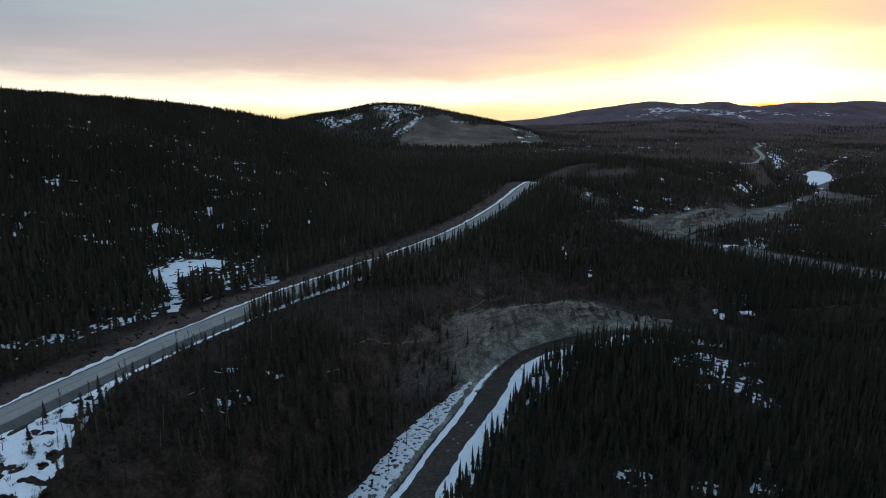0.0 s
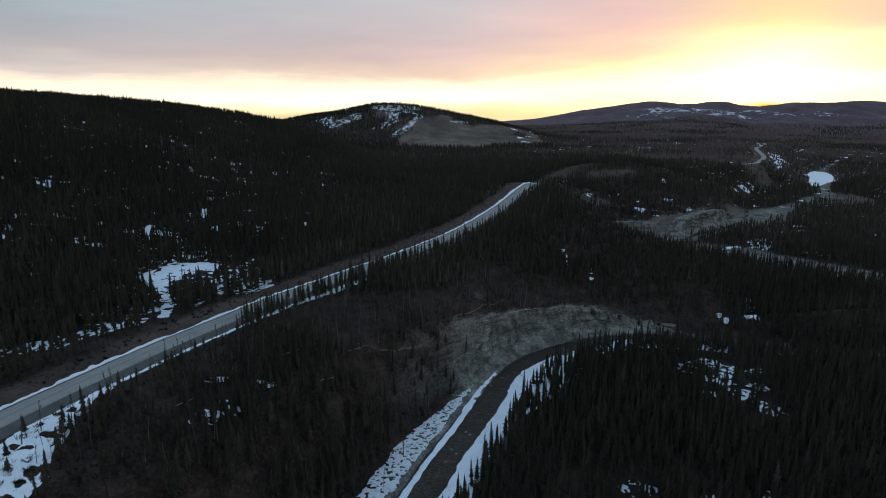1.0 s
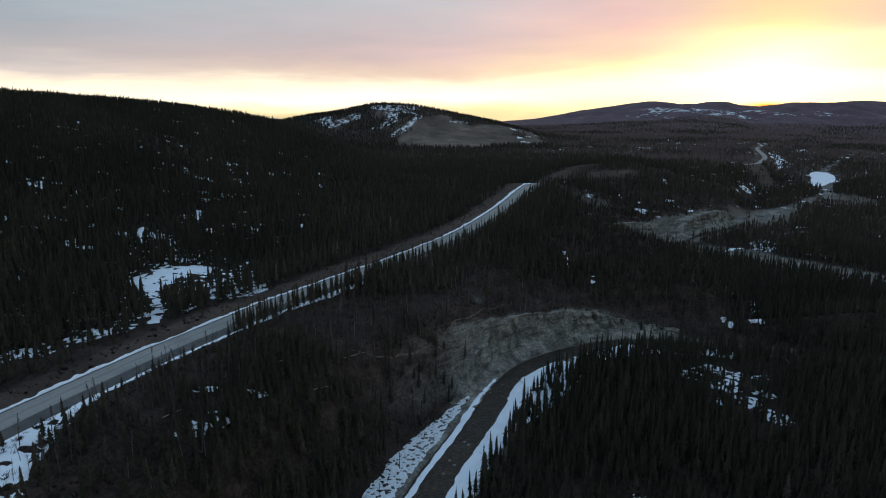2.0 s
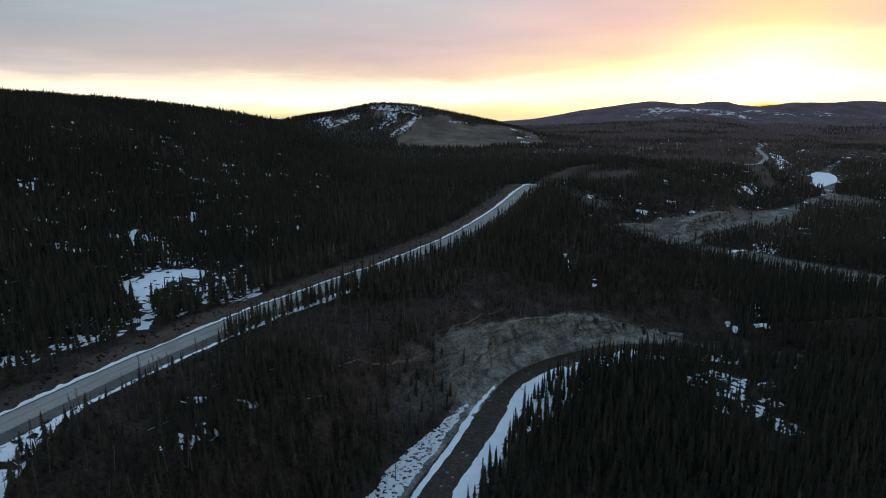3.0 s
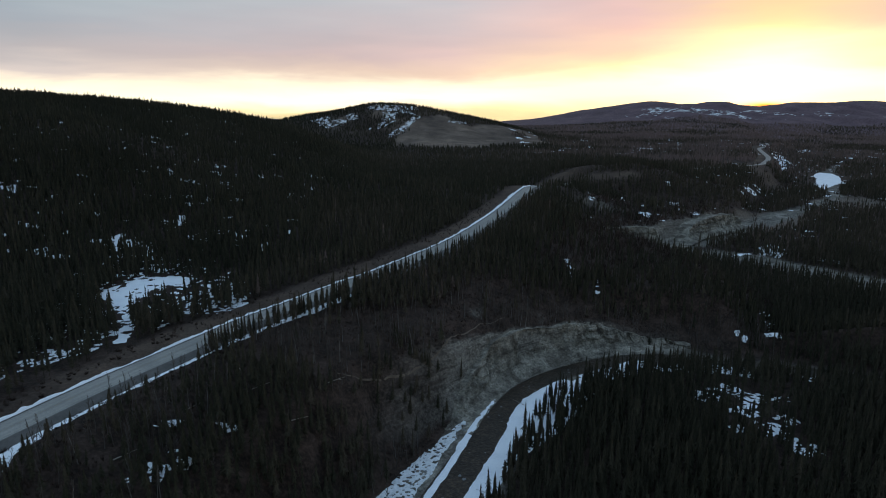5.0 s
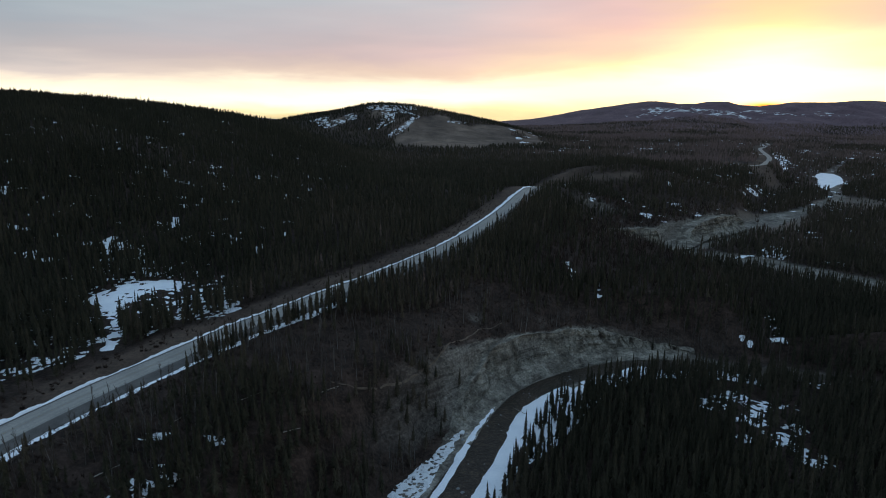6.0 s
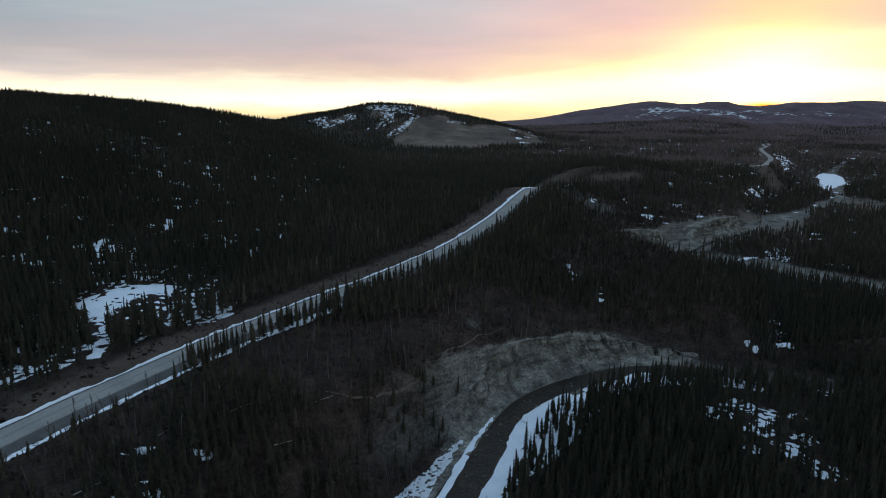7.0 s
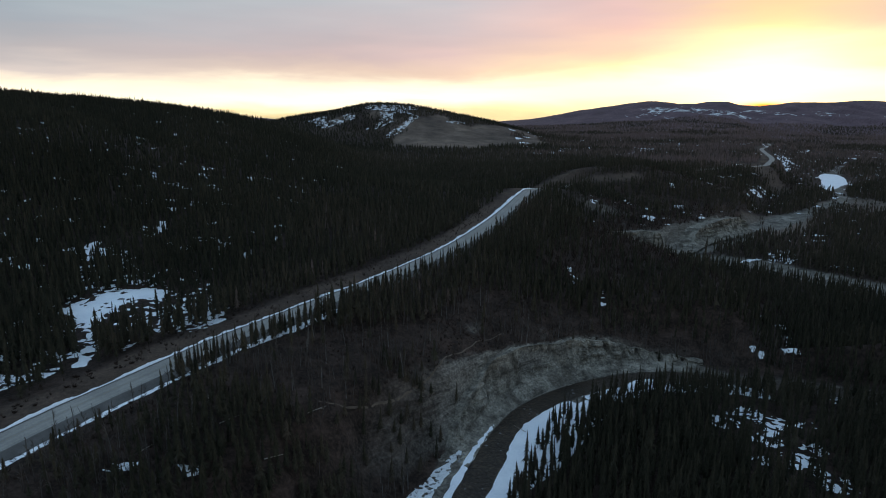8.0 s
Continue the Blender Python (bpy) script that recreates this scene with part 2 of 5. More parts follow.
def height(x, y, fine=True):
    x, y = np.asarray(x, float), np.asarray(y, float)
    z = broad(x, y)
    dn, _ = along(NEAR_RIVER, x, y)
    inner = step(-2, -16, dn) * step(900, 600, x)
    z = z * (1 - inner) + inner * (-32.5 + 0.8 * fbm(x, y, 40, 3, 5))
    dr, _ = along(ROAD, x, y)
    if fine:
        away = step(9, 30, np.abs(dr))
        z = z + away * (fbm(x, y, 30, 3, 2) * 1.3 + fbm(x, y, 120, 3, 8) * 2.0 * step(250, 700, y) + fbm(x, y, 330, 4, 3) * 9 * step(900, 2000, y))
    # low river flats east of the benches, ending at the pale scarp of the far bend
    de = along(EDGE, x, y)[0] + 3.5 * fbm(x, y, 16, 3, 28)
    face = second_face(x, y)
    flats = step(300, 330, y) * step(1500, 1150, y)
    z = z + (np.minimum(z, -20 + 0.16 * np.maximum(de - 8, 0)) - z) * face * step(90, 50, de)
    low = river_z(y) + 3.0 + 0.9 * fbm(x, y, 35, 3, 5) + (z - river_z(y) - 3.0) * step(190, 430, -de)
    z = z + (np.minimum(low, z) - z) * flats * step(22 - 10 * face, -6 + 2 * face, de)
    # river bed and its banks; above the cliff the slope lies back
    dv, run = along(RIVER, x, y)
    d = np.abs(dv)
    cliff = np.exp(-((x - 70) / 80) ** 4 - ((y - 285) / 55) ** 4)
    lip = np.interp(x, [-12, 10, 30, 60, 80, 95, 112, 135], [-11, -13.8, -17, -20, -23, -26.5, -30, -32.5]) + 0.40 * np.maximum(d - 17, 0) + 1.6 * fbm(x, y, 11, 3, 27)
    z = np.where(dv > 0, z + (np.minimum(z, lip) - z) * step(0.1, 0.5, cliff) * step(-2, 8, x), z)
    wide = 12 - 8 * cliff * step(-4, 12, x) + 18 * (1 - cliff) * step(350, 270, y)
    edge = np.where(dv > 0, 18.5 - 6.3 * step(222, 262, y) * step(345, 325, y) - 6 * step(325, 345, y), 13.0 + 1.5 * np.sin(run / 17))
    bank = step(0, 1, (d - edge) / wide + 0.12 * fbm(x, y, 9, 3, 4))
    half = 6.5 - 2.4 * step(215, 258, y) * step(340, 320, y)
    floor_z = river_z(y) + 0.5 * step(half, half + 3, d) - 0.9 * step(half + 2, half - 1.5, d)
    bank = np.maximum(bank, step(650, 720, y))
    z = floor_z * (1 - bank) + np.maximum(z, floor_z + 0.3) * bank
    # road formation: flat crown, ditches
    flat = step(13, 7, np.abs(dr)) * step(1850, 1750, y)
    return z * (1 - flat) + flat * (road_z(y) - 0.25 - 0.6 * step(5.2, 8, np.abs(dr)))

# ======== materials ========
def material(name, rough=0.9, metal=0.0, spec=0.3):
    m = bpy.data.materials.new(name)
    m.use_nodes = True
    b = m.node_tree.nodes["Principled BSDF"]
    b.inputs["Roughness"].default_value, b.inputs["Metallic"].default_value, b.inputs["Specular IOR Level"].default_value = rough, metal, spec
    return m, m.node_tree.nodes, m.node_tree.links, b


def node_noise(nt, scale, detail=4, rough=0.55, stretch=None, seed=0.0):
    c = nt.nodes.new("ShaderNodeTexCoord")
    mp = nt.nodes.new("ShaderNodeMapping")
    mp.inputs["Location"].default_value = (seed * 17.3, seed * 9.1, seed * 3.7)
    if stretch:
        mp.inputs["Scale"].default_value = stretch
    nt.links.new(c.outputs["Object"], mp.inputs[0])
    n = nt.nodes.new("ShaderNodeTexNoise")
    n.inputs["Scale"].default_value, n.inputs["Detail"].default_value, n.inputs["Roughness"].default_value = scale, detail, rough
    nt.links.new(mp.outputs[0], n.inputs["Vector"])
    return n.outputs["Fac"]


def node_ramp(nt, value, stops):
    n = nt.nodes.new("ShaderNodeValToRGB")
    e = n.color_ramp.elements
    while len(e) < len(stops):
        e.new(0.5)
    for el, (p, c) in zip(e, stops):
        el.position, el.color = p, (*c, 1)
    nt.links.new(value, n.inputs[0])
    return n.outputs[0]


def node_mix(nt, fac, a, b, kind="MIX"):
    n = nt.nodes.new("ShaderNodeMix")
    n.data_type, n.blend_type = "RGBA", kind
    for k, v in ((0, fac), (6, a), (7, b)):
        if isinstance(v, (int, float)):
            n.inputs[k].default_value = v
        elif isinstance(v, tuple):
            n.inputs[k].default_value = (*v, 1)
        else:
            nt.links.new(v, n.inputs[k])
    return n.outputs[2]


def node_attr(nt, name):
    n = nt.nodes.new("ShaderNodeAttribute")
    n.attribute_name = name
    return n.outputs["Fac"]


def node_bump(nt, bsdf, value, strength, distance):
    n = nt.nodes.new("ShaderNodeBump")
    n.inputs["Strength"].default_value, n.inputs["Distance"].default_value = strength, distance
    nt.links.new(value, n.inputs["Height"])
    nt.links.new(n.outputs[0], bsdf.inputs["Normal"])


def two_scale(name, stops, big, small, bump, rough=0.9, stretch=None, mixed=0.5, depth=0.1, spec=0.3):
    """A surface whose colour varies in large stains and in fine grain, with relief."""
    m, n, l, b = material(name, rough, spec=spec)
    nt = m.node_tree
    a, c = node_noise(nt, big, 4, stretch=stretch), node_noise(nt, small, 5, 0.65, stretch=stretch, seed=3)
    f = nt.nodes.new("ShaderNodeMix")
    f.inputs[0].default_value = mixed
    l.new(a, f.inputs[2]), l.new(c, f.inputs[3])
    l.new(node_ramp(nt, f.outputs[0], stops), b.inputs["Base Color"])
    node_bump(nt, b, c, bump, depth)
    return m


def ground_material():
    m, n, l, b = material("ground", 0.95, spec=0.15)
    nt = m.node_tree
    stain, grain, mid = node_noise(nt, 0.03, 5), node_noise(nt, 0.9, 5, 0.7, seed=2), node_noise(nt, 0.16, 4, seed=5)
    duff = node_ramp(nt, mid, [(0.35, (0.012, 0.008, 0.0065)), (0.5, (0.031, 0.0205, 0.016)), (0.65, (0.066, 0.043, 0.034))])
    duff = node_mix(nt, 0.45, duff, node_ramp(nt, grain, [(0.38, (0.008, 0.007, 0.006)), (0.5, (0.030, 0.021, 0.0165)), (0.62, (0.075, 0.051, 0.040))]))
    grass = node_ramp(nt, grain, [(0.25, (0.062, 0.046, 0.035)), (0.5, (0.115, 0.086, 0.065)), (0.75, (0.17, 0.13, 0.10))])
    grass = node_mix(nt, 0.4, grass, node_ramp(nt, stain, [(0.38, (0.055, 0.040, 0.034)), (0.5, (0.12, 0.088, 0.07)), (0.62, (0.19, 0.142, 0.112))]))
    grass = node_mix(nt, 0.8, grass, node_ramp(nt, node_noise(nt, 0.009, 4, 0.6, seed=13), [(0.38, (0.62, 0.62, 0.64)), (0.5, (1.0, 1.0, 1.0)), (0.62, (1.35, 1.33, 1.3))]), "MULTIPLY")
    stone = node_ramp(nt, grain, [(0.38, (0.04, 0.036, 0.031)), (0.5, (0.135, 0.124, 0.106)), (0.62, (0.25, 0.23, 0.197))])
    stone = node_mix(nt, 0.45, stone, node_ramp(nt, mid, [(0.35, (0.07, 0.062, 0.052)), (0.65, (0.21, 0.195, 0.17))]))
    seams = node_noise(nt, 1.0, 4, 0.6, stretch=(0.05, 0.05, 0.5), seed=11)
    stone = node_mix(nt, 0.85, stone, node_ramp(nt, seams, [(0.36, (0.45, 0.44, 0.44)), (0.46, (1.15, 1.15, 1.16)), (0.54, (0.75, 0.74, 0.74)), (0.64, (1.7, 1.7, 1.72))]), "MULTIPLY")
    colour = node_mix(nt, node_attr(nt, "grass"), duff, grass)
    colour = node_mix(nt, node_attr(nt, "stone"), colour, stone)
    # Woods colours paled, purpled and reddened: haze and sun glare painted in.
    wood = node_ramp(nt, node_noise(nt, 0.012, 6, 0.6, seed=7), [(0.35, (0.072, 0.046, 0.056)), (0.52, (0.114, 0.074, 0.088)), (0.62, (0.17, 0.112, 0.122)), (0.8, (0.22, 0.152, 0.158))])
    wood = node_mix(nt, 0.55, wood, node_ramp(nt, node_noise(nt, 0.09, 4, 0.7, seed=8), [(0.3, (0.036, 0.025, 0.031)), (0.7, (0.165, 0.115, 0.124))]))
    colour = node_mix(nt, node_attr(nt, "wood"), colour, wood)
    l.new(colour, b.inputs["Base Color"])
    node_bump(nt, b, grain, 0.9, 0.35)
    return m


def foliage_material(name, stops):
    m, n, l, b = material(name, 0.85, spec=0.1)
    nt = m.node_tree
    g = n.new("ShaderNodeNewGeometry")
    c = node_ramp(nt, node_attr(nt, "tint"), stops)
    c = node_mix(nt, 0.6, c, node_ramp(nt, g.outputs["Random Per Island"], [(0.0, (0.7, 0.7, 0.7)), (1.0, (1.2, 1.2, 1.2))]), "MULTIPLY")
    c = node_mix(nt, 0.6, c, node_ramp(nt, node_noise(nt, 2.2, 3), [(0.3, (0.5, 0.5, 0.5)), (0.7, (1.45, 1.45, 1.45))]), "MULTIPLY")
    l.new(c, b.inputs["Base Color"])
    return m


GROUND = ground_material()
# The last stop is a pale mauve brown: haze painted into far needles.
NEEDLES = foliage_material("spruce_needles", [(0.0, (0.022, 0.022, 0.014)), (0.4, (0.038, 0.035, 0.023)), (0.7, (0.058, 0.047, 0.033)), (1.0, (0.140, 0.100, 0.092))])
BARK = two_scale("spruce_bark", [(0.3, (0.05, 0.042, 0.036)), (0.7, (0.15, 0.13, 0.115))], 1.5, 9, 0.6, depth=0.03)
ASPEN = two_scale("aspen_bark", [(0.3, (0.034, 0.027, 0.023)), (0.55, (0.072, 0.060, 0.052)), (0.75, (0.18, 0.16, 0.14))], 0.8, 6, 0.4, depth=0.02)
TWIGS = foliage_material("bare_twigs", [(0.0, (0.023, 0.015, 0.012)), (0.5, (0.043, 0.029, 0.024)), (1.0, (0.086, 0.061, 0.051))])
SNOW = two_scale("old_snow", [(0.25, (0.60, 0.64, 0.69)), (0.5, (0.76, 0.79, 0.83)), (0.7, (0.84, 0.86, 0.88))], 0.12, 1.4, 0.35, 0.7, depth=0.12)
DIRTY_SNOW = two_scale("gritty_snow", [(0.25, (0.28, 0.28, 0.29)), (0.45, (0.56, 0.58, 0.60)), (0.7, (0.76, 0.78, 0.81))], 0.25, 1.3, 0.5, 0.75, mixed=0.7, depth=0.12)


def asphalt_material():
    m, n, l, b = material("worn_asphalt", 0.85, spec=0.3)
    nt = m.node_tree
    fine, stain = node_noise(nt, 3.0, 5, 0.65, seed=3), node_noise(nt, 0.07, 4)
    base = node_ramp(nt, fine, [(0.3, (0.19, 0.186, 0.178)), (0.5, (0.25, 0.243, 0.228)), (0.7, (0.31, 0.297, 0.272))])
    base = node_mix(nt, 0.5, base, node_ramp(nt, stain, [(0.35, (0.75, 0.75, 0.75)), (0.65, (1.2, 1.2, 1.18))]), "MULTIPLY")
    track = node_ramp(nt, node_attr(nt, "across"), [(0.0, (0.55, 0.53, 0.5)), (0.06, (0.72, 0.72, 0.72)), (0.16, (1.12, 1.1, 1.05)), (0.24, (0.92, 0.92, 0.92)), (0.34, (1.1, 1.08, 1.05)), (0.48, (0.82, 0.82, 0.83)), (0.54, (0.84, 0.84, 0.85)), (0.66, (1.08, 1.06, 1.03)), (0.76, (0.90, 0.90, 0.90)), (0.86, (1.05, 1.03, 1.0)), (0.95, (0.66, 0.65, 0.63)), (1.0, (0.5, 0.48, 0.45))])
    l.new(node_mix(nt, 0.85, base, track, "MULTIPLY"), b.inputs["Base Color"])
    node_bump(nt, b, fine, 0.2, 0.02)
    return m


ASPHALT = asphalt_material()
SHOULDER = two_scale("road_gravel", [(0.3, (0.055, 0.052, 0.05)), (0.5, (0.085, 0.08, 0.075)), (0.7, (0.14, 0.13, 0.12))], 0.2, 3.5, 0.6, 0.95, depth=0.06)
GRAVEL = two_scale("river_gravel", [(0.25, (0.11, 0.11, 0.115)), (0.5, (0.20, 0.205, 0.21)), (0.75, (0.33, 0.335, 0.34))], 0.3, 3.0, 0.7, 0.9, depth=0.1)


def rock_material():
    m, n, l, b = material("layered_rock", 0.95, spec=0.2)
    nt = m.node_tree
    beds, streak = node_noise(nt, 0.9, 4, 0.6, stretch=(0.05, 0.05, 0.45)), node_noise(nt, 1.0, 4, 0.65, stretch=(0.45, 0.45, 0.07), seed=6)
    grain, stain = node_noise(nt, 1.2, 5, 0.7, seed=3), node_noise(nt, 0.14, 5, 0.6, seed=9)
    c = node_ramp(nt, beds, [(0.34, (0.10, 0.092, 0.08)), (0.46, (0.175, 0.162, 0.14)), (0.54, (0.205, 0.19, 0.165)), (0.60, (0.13, 0.12, 0.103)), (0.70, (0.27, 0.25, 0.215))])
    c = node_mix(nt, 0.35, c, node_ramp(nt, streak, [(0.36, (0.38, 0.37, 0.36)), (0.48, (0.95, 0.95, 0.95)), (0.62, (1.5, 1.47, 1.42))]), "MULTIPLY")
    c = node_mix(nt, 0.7, c, node_ramp(nt, grain, [(0.36, (0.35, 0.34, 0.33)), (0.5, (1.0, 1.0, 1.0)), (0.64, (1.4, 1.38, 1.33))]), "MULTIPLY")
    c = node_mix(nt, 0.75, c, node_ramp(nt, stain, [(0.40, (0.36, 0.33, 0.30)), (0.5, (0.88, 0.86, 0.83)), (0.58, (1.35, 1.34, 1.3))]), "MULTIPLY")
    l.new(c, b.inputs["Base Color"])
    node_bump(nt, b, grain, 1.0, 0.4)
    return m


ROCK = rock_material()
PALE_WOOD = two_scale("weathered_wood", [(0.3, (0.22, 0.19, 0.16)), (0.7, (0.42, 0.38, 0.33))], 1.0, 8, 0.4, depth=0.02)


def water_material():
    m, n, l, b = material("river_water", 0.38, spec=0.14)
    nt = m.node_tree
    pebbles = node_ramp(nt, node_noise(nt, 0.9, 5, 0.7, seed=2), [(0.4, (0.45, 0.45, 0.42)), (0.52, (0.95, 0.95, 0.95)), (0.66, (2.0, 1.95, 1.8))])
    c = node_ramp(nt, node_noise(nt, 0.10, 4), [(0.3, (0.024, 0.019, 0.014)), (0.7, (0.055, 0.040, 0.029))])
    l.new(node_mix(nt, 0.85, c, pebbles, "MULTIPLY"), b.inputs["Base Color"])
    node_bump(nt, b, node_noise(nt, 1.3, 4, 0.6, seed=4), 0.9, 0.25)
    return m


WATER = water_material()

# ======== the ground, one sheet to the horizon ========
def mesh_of(name, verts, faces, mat, smooth=False, attrs=None):
    """A mesh from arrays: verts (n, 3), faces (m, 3 or 4)."""
    verts, faces = np.asarray(verts, np.float32), np.asarray(faces, np.int32)
    me = bpy.data.meshes.new(name)
    k = faces.shape[1]
    me.vertices.add(len(verts)), me.loops.add(faces.size), me.polygons.add(len(faces))
    me.vertices.foreach_set("co", verts.ravel())
    me.loops.foreach_set("vertex_index", faces.ravel())
    me.polygons.foreach_set("loop_start", np.arange(0, faces.size, k, dtype=np.int32))
    me.polygons.foreach_set("use_smooth", np.full(len(faces), smooth))
    me.update(calc_edges=True)
    for key, values in (attrs or {}).items():
        me.attributes.new(key, "FLOAT", "POINT").data.foreach_set("value", np.asarray(values, np.float32))
    me.materials.append(mat)
    return me


def thing(name, me, label, category="", kind="", group=""):
    return tagged(new(name, me), label, category, group, kind)


def part(name, me, parent, label=""):
    ob = new(name, me)
    ob.parent = parent
    return tagged(ob, label)


def graded(stops):
    """Grid lines whose spacing passes through (place, spacing) stops."""
    places, gaps = zip(*stops)
    out = [places[0]]
    while out[-1] < places[-1]:
        out.append(out[-1] + float(np.interp(out[-1], places, gaps)))
    return np.array(out)


def grid_faces(nx, ny):
    k = np.arange(nx * ny).reshape(ny, nx)
    return np.stack([k[:-1, :-1], k[:-1, 1:], k[1:, 1:], k[1:, :-1]], -1).reshape(-1, 4)


def slope(x, y, e=2.5):
    z = height(x, y)
    return np.hypot(height(x + e, y) - z, height(x, y + e) - z) / e


def meadow(x, y):
    """Open grass on the rounded hill's near side."""
    clump = np.exp(-((x - 215) / 26) ** 2 - ((y - 1680) / 50) ** 2)
    return step(-12, 14, inside(MEADOW, x, y) + 34 * fbm(x, y, 70, 4, 31)) * step(0.75, 0.35, clump + 0.5 * fbm(x, y, 18, 3, 33))


MEADOW = [(-120, 1450), (-108, 1600), (-92, 1660), (-66, 1720), (-36, 1764), (18, 1792), (38, 1758), (84, 1740), (147, 1800), (238, 1866), (275, 1768), (280, 1560), (172, 1450), (60, 1430), (-60, 1420)]


def hill_face(x, y):
    """1 on the thinly wooded south face of the rounded hill."""
    return np.exp(-((x + 150) / 215) ** 4 - ((y - 1715) / 130) ** 4) * step(-0.15, 0.25, fbm(x, y, 55, 4, 45))


def build_ground():
    xs = graded([(-3700, 120), (-900, 24), (-330, 7), (-180, 3), (-70, 2.0), (190, 2.0), (340, 4), (520, 10), (1200, 28), (3100, 40), (3700, 80)])
    ys = graded([(-400, 60), (60, 4), (120, 2.4), (210, 1.8), (330, 1.9), (520, 3.6), (700, 7), (1200, 15), (2200, 30), (3300, 28), (4100, 28), (4900, 60)])
    x, y = (a.ravel() for a in np.meshgrid(xs, ys))
    z = height(x, y)
    dr, _ = along(ROAD, x, y)
    dv, _ = along(RIVER, x, y)
    zz = z.reshape(len(ys), len(xs))
    steep = np.hypot(np.gradient(zz, ys, axis=0), np.gradient(zz, xs, axis=1)).ravel()
    bare = (0.4 + 0.6 * step(-2, 14, x)) * np.exp(-((x - 50) / 82) ** 6 - ((y - 270) / 50) ** 6)
    verge = step(23, 15, dr + 5 * fbm(x, y, 14, 2, 6)) * step(3, 8, dr) * 0.35 + step(12, 8, -dr) * step(3, 8, -dr) * 0.3
    swell = np.exp(-((x - 198) / 42) ** 4 - ((y - 712 - 0.4 * (x - 165)) / 9) ** 2) * 0.6
    near_face = step(0.55, 0.95, steep + 0.25 * fbm(x, y, 11, 3, 9)) * step(44, 24, np.abs(dv)) * bare
    far_face = second_face(x, y) * step(0.25, 0.5, steep + 0.35 * fbm(x, y, 13, 3, 35)) * (0.4 + 0.6 * step(130, 172, x + 12 * fbm(x, y, 20, 3, 34)))
    bar = step(17, 11, np.abs(dv) + 4 * fbm(x, y, 20, 3, 39) + 8 * step(120, 140, x) * step(345, 330, y) + 5 * step(700, 800, y))
    bar = np.maximum(bar, step(40, 28, dv + 10 * fbm(x, y, 24, 3, 44)) * (dv > 0) * step(395, 425, y) * step(560, 540, y) * step(185, 205, x))
    flat = open_flat(x, y)
    stone = np.clip(near_face + 0.8 * far_face + bar + 0.35 * flat * step(860, 800, y), 0, 1) * step(1400, 1100, y)
    # wood: how much of the haze-painted woods colour covers the far ground.
    me = mesh_of("ground", np.stack([x, y, z], -1), grid_faces(len(xs), len(ys)), GROUND, True,
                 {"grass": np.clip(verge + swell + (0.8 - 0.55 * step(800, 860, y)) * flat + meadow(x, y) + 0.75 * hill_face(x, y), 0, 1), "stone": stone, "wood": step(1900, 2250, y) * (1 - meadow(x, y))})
    thing("ground", me, "brown valley floor with forest litter, dead grass and grey banks", "ground", "structure")


build_ground()


WEST_SNOW, EAST_SNOW = 0.41, 0.27


# ======== strips that follow the road or the river ========
def offset(line, d):
    """Points moved d metres to the left of a line."""
    g = np.gradient(line, axis=0)
    g = g / np.linalg.norm(g, axis=1)[:, None]
    return line + np.stack([-g[:, 1], g[:, 0]], -1) * np.asarray(d).reshape(-1, 1)


def strip(name, line, sides, lift, mat, base):
    """A ribbon along a line between offsets (left to right), each offset a number or one per point; base gives the height under it."""
    rows = [offset(line, np.broadcast_to(d, len(line))) for d in sides]
    p = np.stack(rows, 1)
    x, y = p[..., 0].ravel(), p[..., 1].ravel()
    z = base(x, y) + np.tile(np.asarray(lift, float), len(line)) if np.ndim(lift) == 1 else base(x, y) + np.asarray(lift).ravel()
    return mesh_of(name, np.stack([x, y, z], -1), grid_faces(len(sides), len(line)), mat, True)


FINE_ROAD = curve_points(ROAD[(ROAD[:, 1] > -60) & (ROAD[:, 1] < 1800)], 2.0)


def crown(x, y):
    return road_z(y) + 0.0


def build_road():
    sides = [4.65] + list(np.linspace(4.6, -4.6, 21)) + [-4.65]
    me = strip("asphalt", FINE_ROAD, sides, [-0.4] + [0.10 - 0.018 * abs(d) for d in sides[1:-1]] + [-0.4], ASPHALT, crown)
    jitter = 0.02 * np.repeat(fbm(FINE_ROAD[:, 0], FINE_ROAD[:, 1], 15, 3, 43), len(sides))
    across = np.tile((np.array(sides) + 4.6) / 9.2, len(FINE_ROAD)) + jitter
    me.attributes.new("across", "FLOAT", "POINT").data.foreach_set("value", across.astype(np.float32))
    road = thing("road", me, "grey worn two-lane asphalt highway through the forest", "road", "structure")
    near = FINE_ROAD[(FINE_ROAD[:, 1] > 60) & (FINE_ROAD[:, 1] < 660)]
    j = fbm(near[:, 0], near[:, 1], 9, 3, 40)
    part("shoulder", strip("shoulder", near, [-4.6, -6.5, -8.3 + 0.7 * j, -9.6 + 0.7 * j], [0.0, -0.1, -0.35, -0.75], SHOULDER, crown), road, "dark gravel shoulder")
    part("shoulder", strip("shoulder", near, [7.4 + 0.4 * j, 6.2, 4.6], [-0.5, -0.12, 0.0], SHOULDER, crown), road, "dark gravel shoulder")
    line = near
    for d in (4.1, -4.1):
        part("edge_line", strip("edge_line", line, [d + 0.08, d - 0.08], [0.034, 0.034], LINE_WHITE, crown), road, "faded white edge line")
    part("centre_line", strip("centre_line", line, [0.07, -0.07], [0.106, 0.106], LINE_YELLOW, crown), road, "faded yellow centre line")


LINE_WHITE = two_scale("faded_white_paint", [(0.35, (0.20, 0.20, 0.20)), (0.65, (0.42, 0.42, 0.41))], 0.5, 4, 0.1, 0.8)
